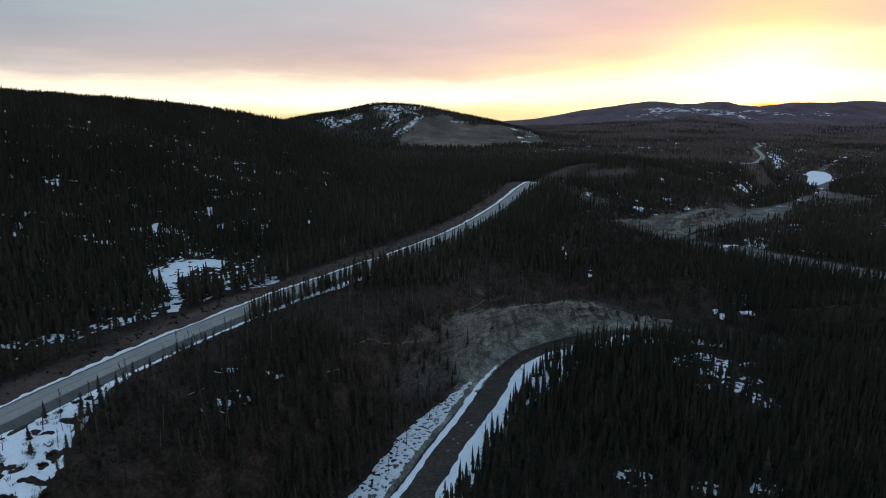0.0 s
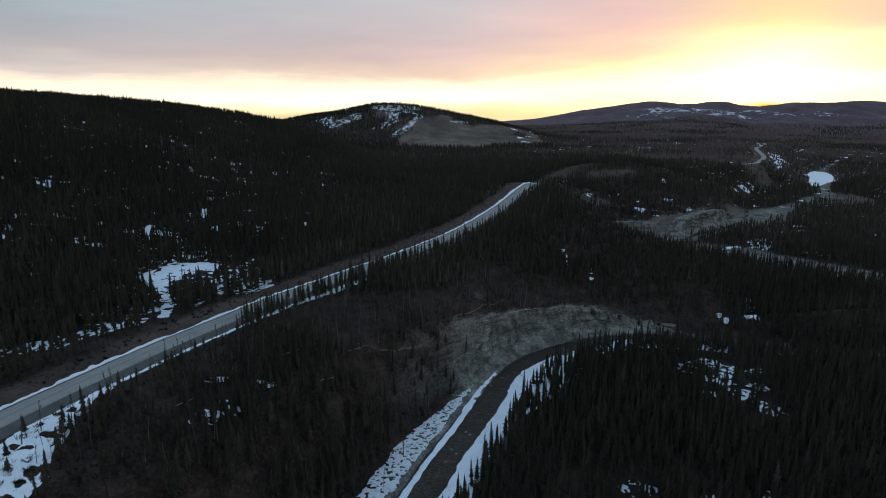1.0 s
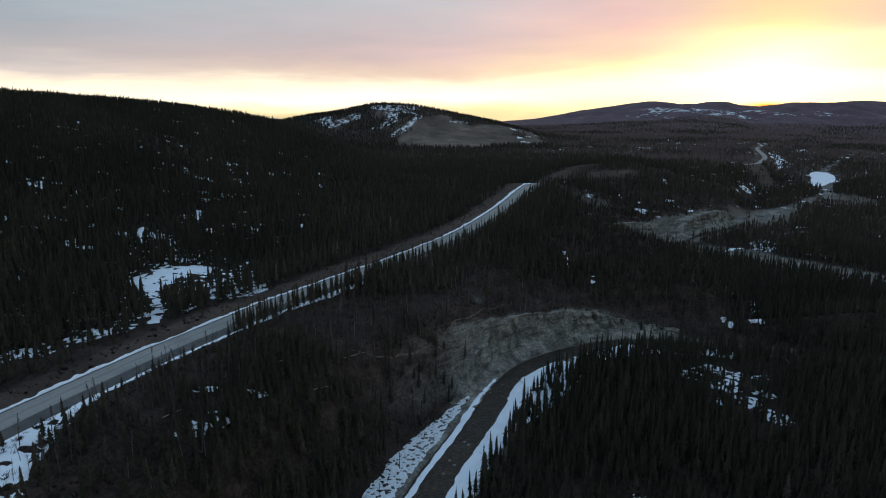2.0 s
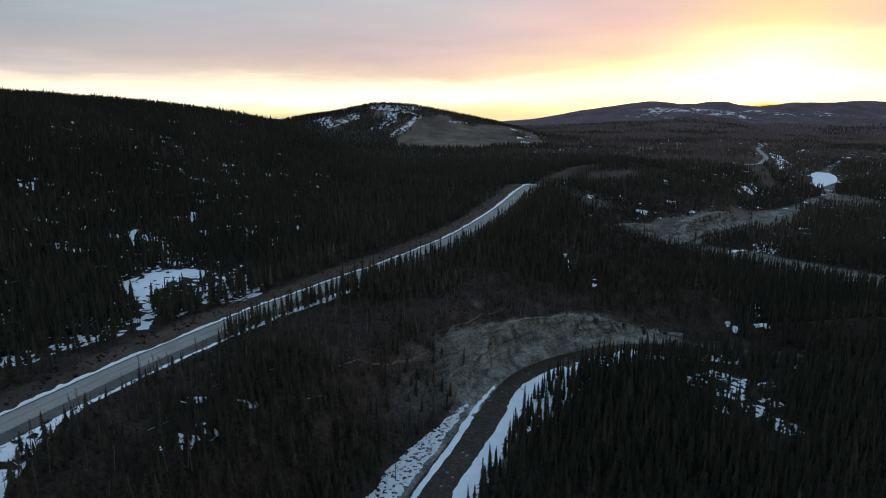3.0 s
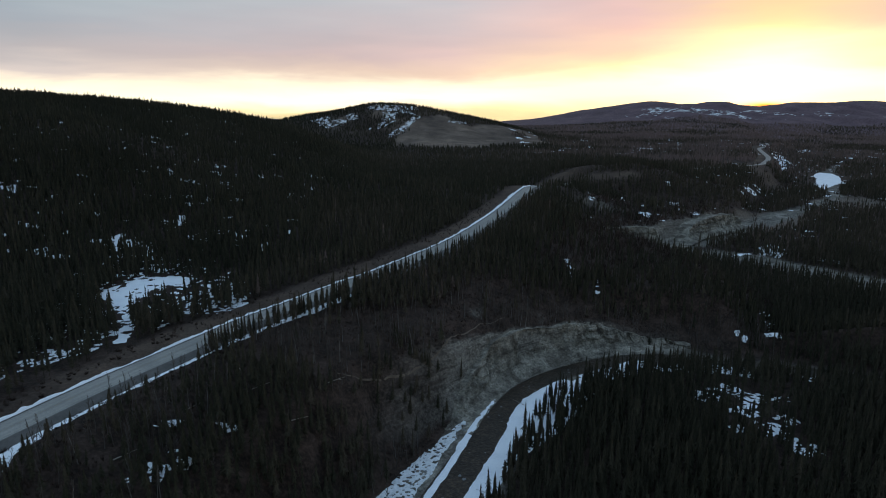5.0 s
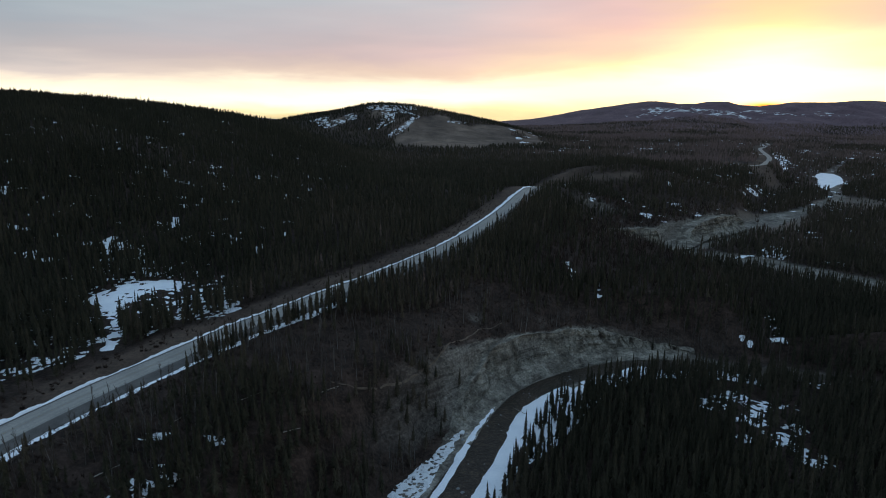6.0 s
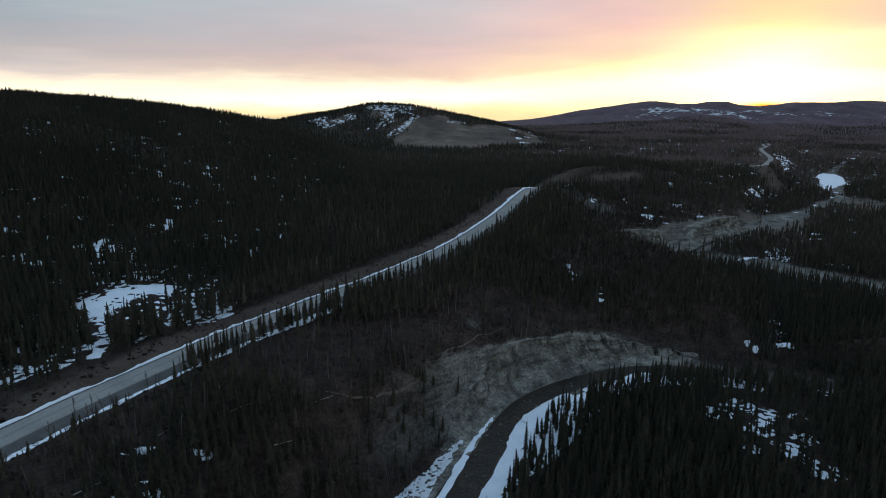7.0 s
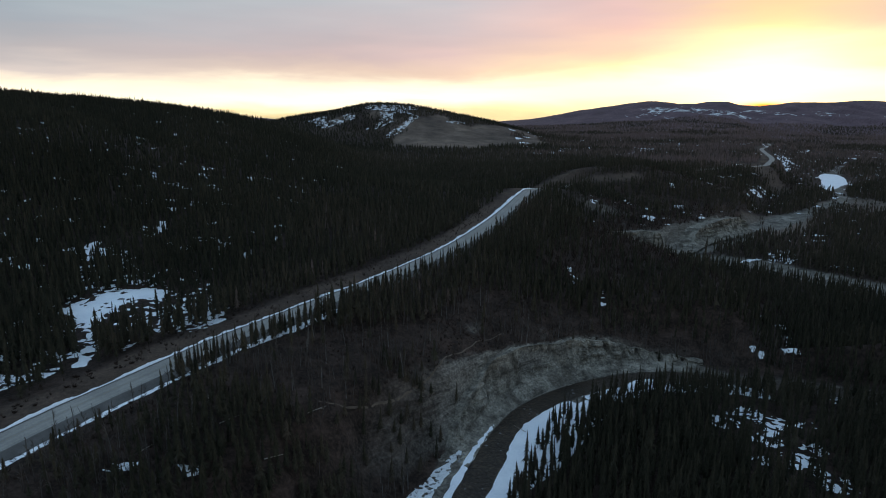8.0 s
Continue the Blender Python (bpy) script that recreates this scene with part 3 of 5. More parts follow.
LINE_YELLOW = two_scale("faded_yellow_paint", [(0.35, (0.18, 0.16, 0.12)), (0.65, (0.34, 0.27, 0.12))], 0.5, 4, 0.1, 0.8)
build_road()


def build_berm():
    line = curve_points(ROAD[(ROAD[:, 1] > 60) & (ROAD[:, 1] < 650)], 0.7)
    j, k = fbm(line[:, 0], line[:, 1], 2.6, 4, 41), fbm(line[:, 0], line[:, 1], 18, 4, 42)
    w = np.maximum(0.62 + 0.9 * j + 0.75 * k, 0.05)
    wide = w + np.maximum(1.6 + 2.2 * k, 0) * np.exp(-((line[:, 1] - 540) / 120) ** 2)
    tall = np.clip(0.4 + 0.6 * j + 0.4 * k, 0.05, 1.1)
    zero = np.zeros(len(line))
    lift = np.stack([zero - 0.5, tall * 0.6, tall, tall * 0.5, zero - 0.05], 1)
    me = strip("snow_berm", line, [5.9 + wide, 5.8 + wide * 0.75, 5.65 + wide * 0.45, 5.5 + wide * 0.15, 5.4 + 0.15 * j], lift, SNOW, crown)
    thing("snow_berm", me, "long ploughed berm of dirty white snow along the road", "snow", "structure")


build_berm()

FINE_RIVER = curve_points(RIVER, 2.0)


def bed(x, y):
    return river_z(y)


wet = FINE_RIVER[:int(np.argmax(FINE_RIVER[:, 1] > 395))]
me = strip("river", wet, [7.6, 3, 0, -3, -7.6], [0.06, 0.06, 0.06, 0.06, 0.06], WATER, bed)
thing("river", me, "shallow brown river winding between ice shelves", "water", "structure")


# ======== snow and ice lying on the ground ========
def sheet(name, x0, x1, y0, y1, cell, mask, mat, lift=0.10, thick=0.22, base=None):
    """A sheet of snow where mask > 0, in grid cells, thinning to its edge."""
    xs, ys = np.arange(x0, x1 + cell, cell), np.arange(y0, y1 + cell, cell)
    gx, gy = np.meshgrid(xs, ys)
    m = mask(gx, gy)
    f = grid_faces(len(xs), len(ys))
    keep = (m.ravel()[f] > 0).sum(1) >= 2
    f = f[keep]
    if not len(f):
        return None
    # corners outside the outline are drawn in onto it
    dy, dx = np.gradient(np.clip(m, -3, 3), cell)
    q = np.maximum(dx * dx + dy * dy, 1e-4)
    pull = np.where(m < 0, np.clip(m, -3, 0) / q, 0)
    far = np.maximum(np.hypot(pull * dx, pull * dy) / (1.2 * cell), 1)
    gx, gy = gx - pull * dx / far, gy - pull * dy / far
    used, inv = np.unique(f, return_inverse=True)
    x, y, mm = gx.ravel()[used], gy.ravel()[used], m.ravel()[used]
    z = (height(x, y) if base is None else base(x, y)) + lift + np.clip(mm, 0, 1.0) * thick
    return mesh_of(name, np.stack([x, y, z], -1), inv.reshape(f.shape), mat, True)


def patch(poly, rag, cell, label, mat=None, lift=0.12, holes=0.0, seed=50, size=5.0, base=None):
    p = np.array(poly)
    (x0, y0), (x1, y1) = p.min(0) - rag - 1, p.max(0) + rag + 1
    me = sheet("snow_patch", x0, x1, y0, y1, cell, lambda x, y: np.minimum(inside(poly, x, y) + rag * fbm(x, y, size, 4, seed), (fbm(x, y, size * 0.6, 3, seed + 5) - holes) * 3 if holes else 9), mat or SNOW, lift, base=base)
    if me:
        thing("snow_patch", me, label, "snow", "structure", "snow patches")


CLEARING = [(-151, 290), (-148, 298), (-145, 304), (-143, 312), (-129, 318), (-117, 316), (-117, 309), (-126, 303), (-130, 295), (-131, 286), (-121.5, 265), (-113, 246), (-111, 239), (-114.5, 238.5), (-120.5, 254), (-132, 274), (-143, 283)]
ROADSIDE = [(-121, 90), (-114.5, 139), (-109, 152), (-103, 170), (-96, 186), (-98, 178), (-100, 166), (-98.5, 158), (-95.5, 144), (-91, 126), (-87, 113), (-81, 90)]
patch(CLEARING, 2.6, 0.5, "white snow covering a small forest clearing", holes=-0.36)
patch(ROADSIDE, 2.6, 0.6, "patchy snow with bare brush beside the road", holes=-0.24)
SNOW_EDGE = [(-160, 202), (-143, 216), (-137, 221.5), (-133, 226), (-131, 233), (-125, 235), (-118, 239), (-116.5, 233.5), (-122, 228), (-127, 222.5), (-131, 214), (-135, 206), (-150, 196)]
patch(SNOW_EDGE, 2.2, 0.5, "ragged strip of snow along the forest edge", holes=-0.02, size=3.5)
patch([(-162, 322), (-157, 323), (-164, 340), (-173, 340)], 2.5, 0.8, "small drift of snow between spruces", holes=-0.1)
patch([(-140, 320), (-135, 321), (-140, 333), (-147, 333)], 2.0, 0.8, "small drift of snow between spruces", holes=-0.05)
patch([(-118, 284), (-108, 276), (-86, 272), (-78, 280), (-92, 304), (-108, 300)], 2.5, 0.8, "snow showing between roadside spruces", holes=0.1)


patch([(-190, 250), (-158, 300), (-176, 345), (-120, 345), (-82, 302), (-78, 276), (-100, 262), (-112, 238), (-140, 226)], 4, 0.7, "thin snow lying under spruces round a clearing", holes=0.27, seed=57, size=4)


def snow_by_line(line, d0, d1, cell, label, mat, rag=0.8, holes=None, run=(-1e9, 1e9), lift=0.12, base=None, seed=60, name="snow_patch", category="snow", grain=3.0):
    p = line
    reach = float(np.max(np.abs([d0(p[:, 1]), d1(p[:, 1])]))) + 3

    def mask(x, y):
        d, s = along(line, x, y)
        m = np.minimum(np.maximum(d0(y), d1(y)) - d, d - np.minimum(d0(y), d1(y))) + rag * fbm(x, y, 4.0, 4, seed)
        m = np.minimum(m, np.minimum(s - 0.5, line_len - 0.5 - s))
        return np.minimum(m, (fbm(x, y, grain, 4, seed + 9) - holes) * 3) if holes is not None else m
    line_len = np.linalg.norm(np.diff(line, axis=0), axis=1).sum()
    me = sheet(name, p[:, 0].min() - reach, p[:, 0].max() + reach, p[:, 1].min() - reach, p[:, 1].max() + reach, cell, mask, mat, lift, base=base)
    if me:
        thing(name, me, label, category, "structure")


road_cut = FINE_ROAD[(FINE_ROAD[:, 1] > 150) & (FINE_ROAD[:, 1] < 305)]
snow_by_line(road_cut[::4], lambda y: 0 * y - 9.2, lambda y: -11.6 - 2.6 * np.exp(-((y - 275) / 30) ** 2) - 1.5 * np.exp(-((y - 340) / 25) ** 2), 0.6, "thin strip of snow along the road's ditch", SNOW, 1.0)


def ice_base(x, y):
    return np.maximum(height(x, y), river_z(y) + 0.12)


low = FINE_RIVER[(FINE_RIVER[:, 1] > 118) & (FINE_RIVER[:, 1] < 262) & (FINE_RIVER[:, 0] < 60)][::4]
bend = FINE_RIVER[(FINE_RIVER[:, 1] > 118) & (FINE_RIVER[:, 1] < 292) & (FINE_RIVER[:, 0] < 75)][::4]
after = FINE_RIVER[(FINE_RIVER[:, 1] > 255) & (FINE_RIVER[:, 1] < 310) & (FINE_RIVER[:, 0] > 60) & (FINE_RIVER[:, 0] < 150)][::4]
snow_by_line(bend, lambda y: -5.1 + 2.0 * np.exp(-((y - 257) / 13) ** 2), lambda y: -13.5 - 15 * step(212, 245, y) - 1.5 * step(205, 160, y), 0.5, "white shelf of snow-covered ice along the river", SNOW, 0.9, base=ice_base, seed=62, name="ice_shelf", category="ice", lift=0.1)
snow_by_line(low, lambda y: 4.4 + 1.1 * step(205, 245, y), lambda y: 6.6 + 1.5 * step(200, 240, y), 0.4, "narrow white ice edge along the gravel", SNOW, 0.7, base=ice_base, seed=66, name="ice_edge", category="ice", lift=0.1)
snow_by_line(low, lambda y: 9.2 + 1.6 * step(200, 248, y), lambda y: 18.8 - 7.0 * step(205, 255, y), 0.3, "mottled slush and broken ice over grey gravel", DIRTY_SNOW, 1.4, holes=-0.24, base=ice_base, seed=69, grain=0.95, name="slush_ice", category="ice", lift=0.08)
patch([(84, 297), (91, 301.5), (99, 303), (105, 301), (98, 297), (90, 295)], 1.2, 0.4, "white ice on the river bend", base=ice_base, seed=74, size=4)
snow_by_line(after, lambda y: -6.0 + 0 * y, lambda y: -22 + 0 * y, 0.6, "snow among spruces along the inner river bank", SNOW, 2.0, holes=-0.3, base=ice_base, seed=72)

patch([(640, 1180), (700, 1300), (735, 1370), (765, 1400), (770, 1380), (735, 1310), (690, 1220), (655, 1170)], 9, 2.5, "snow bank beside the far road bend", lift=0.4, holes=-0.2, size=16)
patch([(474, 1030), (500, 1040), (496, 1056), (478, 1052)], 6, 1.5, "snow bank beside the far road bend", lift=0.4, holes=-0.1, size=14)
for k, (cx, cy) in enumerate([(-68.7, 166), (-72, 187), (-59, 187), (-64, 172)]):
    patch([(cx - 3, cy - 3), (cx + 3, cy - 2), (cx + 3.5, cy + 3), (cx - 2, cy + 4)], 2.5, 0.45, "small snow remnant among bare brush", holes=0.08, seed=210 + k)
# the frozen pool and bars on the far river
POOL = [(678, 1123), (704, 1143), (716, 1123), (682, 1047), (637, 981), (598, 944), (562, 905), (584, 966), (636, 1047)]
patch(POOL, 5, 2.0, "white frozen river flat among dark trees", lift=0.3, size=40)
patch([(266, 518), (278, 507), (289, 516), (303, 544), (290, 549), (277, 536)], 4, 0.6, "snow on the lip of a gravel bank", holes=-0.05, seed=83, size=4)
patch([(240, 519), (252, 520), (264, 523), (262, 526), (248, 524)], 1.5, 0.6, "snow on the lip of a gravel bank", holes=0.0, seed=84, size=4)
patch([(300, 492), (312, 478), (318, 486), (306, 502)], 3, 0.6, "snow along the far gravel bar", holes=0.05, seed=88, size=4)
patch([(204, 541), (209, 536), (213, 540), (208, 546)], 1.5, 0.6, "ice at the foot of the pale cut bank", holes=-0.1, seed=89, size=4)
patch([(238, 588), (242, 591), (245, 598), (241, 598)], 1.5, 0.5, "snow on a pale cut bank", holes=0.12, seed=85, size=4)
patch([(250, 612), (256, 616), (258, 626), (252, 624)], 2, 0.6, "snow above a pale cut bank", holes=0.1, seed=91, size=4)
patch([(263, 722), (269, 724), (271, 736), (264, 736)], 2.5, 0.6, "snow lying in a gap of the spruce forest", holes=0.0, seed=93, size=4)
patch([(75.5, 356), (78.5, 357), (82, 390), (78, 391)], 2, 0.5, "thin snow between bare aspen trunks", holes=0.05, seed=94, size=4)
patch([(86, 342), (89, 343), (91.5, 359), (88.5, 359)], 1.5, 0.5, "thin snow between bare aspen trunks", holes=0.05, seed=95, size=4)
patch([(179, 336), (184, 339), (191, 356), (194, 369), (187, 368), (184, 352)], 2.5, 0.45, "patchy snow on a steep wooded bank", holes=0.05, seed=96, size=4)
patch([(178, 360), (183, 362), (186, 377), (180, 376)], 2.5, 0.45, "patchy snow on a steep wooded bank", holes=0.15, seed=97, size=4)
patch([(164, 306), (171, 310), (177, 334), (170, 336), (165, 322)], 4, 0.45, "patchy snow on a steep wooded bank", holes=0.12, seed=86)
patch([(152, 312), (158, 318), (157, 330), (150, 322)], 3, 0.45, "patchy snow on a steep wooded bank", holes=0.2, seed=87)
for k, (cx, cy, r) in enumerate([(60, 168, 5), (80, 163, 4), (100, 165, 5), (111, 259, 5), (123, 266, 6), (128, 258, 6), (120, 246, 6), (112, 233, 3), (124, 231, 6), (127, 221, 6), (140, 256, 3), (133, 239, 4), (170, 283, 4)]):
    ring = [(cx + r * math.cos(a) * (1 + 0.3 * math.sin(3 * a + k)), cy + r * math.sin(a)) for a in np.linspace(0, 6.0, 12)]
    patch(ring, 3.5, 0.4, "snow lying in a gap of the spruce forest", holes=-0.12, seed=90 + k, size=3)


def flecks(x0, x1, y0, y1, cell, size, over, seed, limit, label):
    def mask(x, y):
        return (fbm(x, y, size, 4, seed) - over) * 6 * limit(x, y) - (limit(x, y) < 0.5)
    me = sheet("snow_flecks", x0, x1, y0, y1, cell, mask, DIRTY_SNOW if y0 > 1500 else SNOW, 0.15)
    if me:
        thing("snow_flecks", me, label, "snow", "stuff")


def west_woods(x, y):
    return step(22, 40, along(ROAD, x, y)[0])


def east_woods(x, y):
    return step(30, 40, -along(ROAD, x, y)[0]) * np.maximum(step(20, 30, np.abs(along(RIVER, x, y)[0])), step(650, 700, y)) * (1 - np.exp(-((x - 235) / 110) ** 4 - ((y - 730) / 60) ** 4)) * (1 - open_flat(x, y))


flecks(-440, -90, 180, 560, 1.0, 9, WEST_SNOW, 131, west_woods, "small scattered snow remnants under spruces")
flecks(-700, -60, 560, 1000, 2.0, 16, WEST_SNOW + 0.09, 131, west_woods, "small scattered snow remnants under spruces")
flecks(100, 900, 560, 1300, 1.6, 11, EAST_SNOW + 0.15, 133, east_woods, "scattered snow remnants across the valley floor")
flecks(200, 1500, 1300, 2100, 4.0, 30, EAST_SNOW + 0.1, 134, lambda x, y: np.ones(np.shape(x)), "scattered snow remnants across the far valley")


# snow fields and gullies on the rounded hill: two ends and a half width each
FIELDS = [(-345, 1800, -292, 1705, 26), (-252, 1778, -238, 1735, 13), (-176, 1850, -98, 1872, 34), (-160, 1840, -120, 1800, 26), (-150, 1825, -137, 1692, 17), (-137, 1692, -172, 1632, 13), (-122, 1565, -69, 1730, 9), (-100, 1800, -66, 1740, 13), (36, 1740, 64, 1752, 13)]


def hill_snow(x, y):
    out = np.zeros(np.shape(x))
    for ax, ay, bx, by, w in FIELDS:
        dx, dy = bx - ax, by - ay
        t = np.clip(((x - ax) * dx + (y - ay) * dy) / (dx * dx + dy * dy), 0, 1)
        out = np.maximum(out, 1 - np.hypot(x - ax - t * dx, (y - ay - t * dy) * 0.8) / (2 * w))
    return step(0.2, 0.7, out + 0.30 * fbm(x, y, 38, 3, 38))


flecks(-420, 110, 1530, 1920, 1.3, 6, 0.04, 135, hill_snow, "old snow on the rounded hill's open face")


def ridge_snow(x, y):
    z = height(x, y)
    return step(40, 56, z) * step(3320, 3420, y) * step(3800, 3740, y)


def ridge_mask(x, y):
    return (0.7 * fbm(x, y * 1.6 + x * 0.3, 190, 4, 136) + 0.8 * fbm(x * 0.6, y * 1.6, 17, 4, 137) + 0.25 * np.exp(-((x - 1450) / 350) ** 2) - 0.52) * 6 * ridge_snow(x, y) - (ridge_snow(x, y) < 0.5)


me = sheet("snow_flecks", 600, 3100, 3300, 3840, 5, ridge_mask, DIRTY_SNOW, 0.8)
if me:
    thing("snow_flecks", me, "thin snow fields high on the far ridge", "snow", "stuff")


# ======== layered cliff on the river's outer bend ========
def build_cliff(label, line, gap, n, shift, foot, lip_at, cap, upright_from, cleft):
    """A broken rock wall on the left of a line: scree at its foot, ledges and columns, and a cap back to the lip."""
    u = np.linspace(0, 1, n)[None, :]
    run = np.arange(len(line))[:, None] * gap + 0 * u
    g = offset(line, 1.0) - line
    spot = lambda d: (line[:, :1] + g[:, :1] * (d + shift), line[:, 1:2] + g[:, 1:2] * (d + shift))
    upright = step(upright_from, upright_from + 16, line[:, :1] + 4 * fbm(run[:, :1], 0 * run[:, :1], 9, 2, 150))
    lip = height(*spot(lip_at))
    # loose scree at the foot, an upright broken wall, then the lip
    scree = foot + (lip - foot) * (0.30 + 0.16 * fbm(run[:, :1], 0 * lip, 24, 3, 151))
    a, b = np.clip(u / 0.34, 0, 1), np.clip((u - 0.34) / 0.5, 0, 1)
    c = np.clip((u - 0.84) / 0.16, 0, 1)
    d_wall = 5.4 + 6.6 * a + 2.6 * b + cap * c
    z_wall = foot + (scree - foot) * a ** 1.25 + (lip - scree) * b
    z_wall = np.where(c > 0, np.maximum(height(*spot(d_wall)), lip - 0.6) + 0.5 - 1.4 * c, z_wall)
    # further down the bank the slope only lies bare, with ribs
    d_slope = 9.0 + 25 * u
    z_slope = height(*spot(d_slope)) + 0.25 + 1.5 * np.maximum(fbm(run, d_slope * 0.25, 5, 4, 152), -0.1) * np.sin(math.pi * u)
    d = d_slope + (d_wall - d_slope) * upright
    z = z_slope + (z_wall - z_slope) * upright
    tri = lambda v: np.abs((v % 1.0) * 2 - 1)
    on_wall = np.sin(math.pi * b) ** 0.5 * upright
    beds = z + 0.02 * run + 0.5 * fbm(run, z, 18, 3, 141)
    broken = step(-0.2, 0.3, fbm(run, z * 0.6, 10, 3, 145))
    column = np.floor(3 * (1 + fbm(run, z * 0.12, 7, 3, 155))) / 3 - 1
    crack = step(0.06, 0.0, np.abs(fbm(run + 0.3 * z, z * 0.25, 6.5, 3, 157))) + 0.6 * broken * step(0.16, 0.0, tri(beds / 3.7 + 0.3))
    out = (on_wall * (3.6 * column - 1.7 * crack + 2.8 * fbm(run, z * 0.15, 15, 3, 143) + 1.0 * broken * step(0.3, 0.6, tri(beds / 3.7)) - 1.7 * np.exp(-((b - 0.62) / 0.13) ** 2) * step(0.0, 0.35, fbm(run, 0 * z, 19, 2, 156))
                      + 0.9 * fbm(run, z * 0.8, 2.6, 3, 142) - 3.0 * np.exp(-((line[:, :1] - cleft) / 1.3) ** 2) - 1.6 * step(0.3, 0.45, fbm(run, z * 0.1, 5, 2, 146)))
           + np.sin(math.pi * a) * upright * (0.9 * fbm(run, z * 0.2, 5, 3, 147) + 0.3 * fbm(run, z, 1.5, 3, 148)))
    d = d - out
    ends = step(2, 20, run + 5 * fbm(run, z, 12, 3, 149)) * step(run.max() - 2, run.max() - 14, run + 8 * fbm(run, z, 7, 3, 153))
    x, y = spot(d)
    z = np.where(ends > 0.4, z, np.minimum(z, height(x, y) - 0.5)) + 0.25 * fbm(run, d * 1.4, 1.4, 2, 144) * upright
    me = mesh_of("cliff", np.stack([x, y, z], -1).reshape(-1, 3), grid_faces(n, len(line)), ROCK)
    thing("cliff", me, label, "cliff", "structure")


build_cliff("crumbling grey layered rock cliff above the river bend", curve_points(RIVER[(RIVER[:, 1] > 218) & (RIVER[:, 0] < 134) & (RIVER[:, 1] < 310)], 0.6), 0.6, 66, 0.0, -35.6, 17.6, 5.8, -6, 11.5)
build_cliff("pale broken cut bank above the far river bend", curve_points(EDGE[(EDGE[:, 1] > 545) & (EDGE[:, 0] > 122) & (EDGE[:, 0] < 322)], 0.9), 0.9, 54, -12.0, -34.0, 27.0, 14.0, 100, 236)


def build_trail():
    line = curve_points([(-33, 229), (-26, 232.5), (-16.5, 239.5), (-6.5, 249), (4.5, 262), (8, 270), (15.5, 280), (23.5, 292), (33, 302)], 0.8)
    wob = 0.5 * fbm(line[:, 0], line[:, 1], 5, 3, 171)
    me = strip("trail", line, [0.26 + wob, 0.1 + wob, -0.1 + wob, -0.26 + wob], [0.02, 0.14, 0.14, 0.02], TRAIL, height)
    thing("trail", me, "narrow pale dirt trail along the cliff edge", "trail", "structure")


TRAIL = two_scale("pale_dirt", [(0.3, (0.06, 0.043, 0.031)), (0.5, (0.105, 0.08, 0.06)), (0.7, (0.17, 0.132, 0.10))], 0.3, 2.5, 0.5, depth=0.05)
build_trail()

# ======== conifers ========
def conifer(rng, tiers, spokes, bare=0.12, ragged=0.3, trunk_sides=0):
    """A spruce one unit high and one unit in crown radius: skirts of drooping boughs. Returns vertices and triangles."""
    v, f = [], []
    for i in range(tiers):
        s = i / max(1, tiers - 1)
        low = bare + (1 - bare) * (0.92 * s) ** 0.95
        top = min(1.0, low + (1 - bare) * (1.75 / tiers) * (1.05 - 0.35 * s))
        if i == tiers - 1:
            top = 1.0
        r = ((1 - s) ** 0.72 * 0.92 + 0.06) * rng.uniform(0.72, 1.12)
        if i == 0:
            r *= 0.75
        c = len(v)
        v.append((0.02 * rng.uniform(-1, 1), 0.02 * rng.uniform(-1, 1), top))
        turn = rng.uniform(0, 6.28)
        for k in range(spokes):
            a = turn + 6.283 * (k + rng.uniform(-ragged, ragged)) / spokes
            q = r * rng.uniform(1 - 1.4 * ragged, 1 + ragged)
            v.append((math.cos(a) * q, math.sin(a) * q, low - 0.012 - 0.02 * rng.random()))
            b = a + 3.1416 / spokes
            q = r * rng.uniform(0.38, 0.62)
            v.append((math.cos(b) * q, math.sin(b) * q, low + (top - low) * 0.25))
        n = 2 * spokes
        for k in range(n):
            f.append((c, c + 1 + k, c + 1 + (k + 1) % n))
    if trunk_sides:
        c = len(v)
        for k in range(trunk_sides):
            a = 6.283 * k / trunk_sides
            v.append((math.cos(a) * 0.09, math.sin(a) * 0.09, -0.06))
        v.append((0, 0, 0.55))
        for k in range(trunk_sides):
            f.append((c + k, c + (k + 1) % trunk_sides, c + trunk_sides))
    return np.array(v, np.float32), np.array(f, np.int32)


def scatter(name, spots, tall, wide, tint, templates, mat, rng, lean=0.03):
    """One mesh of many small trees, each a turned and scaled copy of a template."""
    pick, turn = rng.integers(0, len(templates), len(spots)), rng.uniform(0, 6.283, len(spots))
    lx, ly = rng.normal(0, lean, len(spots)), rng.normal(0, lean, len(spots))
    allv, allf, allt, base = [], [], [], 0
    for k, (tv, tf) in enumerate(templates):
        w = np.nonzero(pick == k)[0]
        if not len(w):
            continue
        c, s = np.cos(turn[w])[:, None], np.sin(turn[w])[:, None]
        zz = tv[None, :, 2] * tall[w][:, None]
        x = (tv[None, :, 0] * c - tv[None, :, 1] * s) * wide[w][:, None] + spots[w, 0][:, None] + lx[w][:, None] * zz
        y = (tv[None, :, 0] * s + tv[None, :, 1] * c) * wide[w][:, None] + spots[w, 1][:, None] + ly[w][:, None] * zz
        allv.append(np.stack([x, y, zz + spots[w, 2][:, None]], -1).reshape(-1, 3))
        allf.append((tf[None] + (base + np.arange(len(w)) * len(tv))[:, None, None]).reshape(-1, 3))
        allt.append(np.repeat(tint[w], len(tv)))
        base += len(w) * len(tv)
    return mesh_of(name, np.concatenate(allv), np.concatenate(allf), mat, False, {"tint": np.concatenate(allt)})


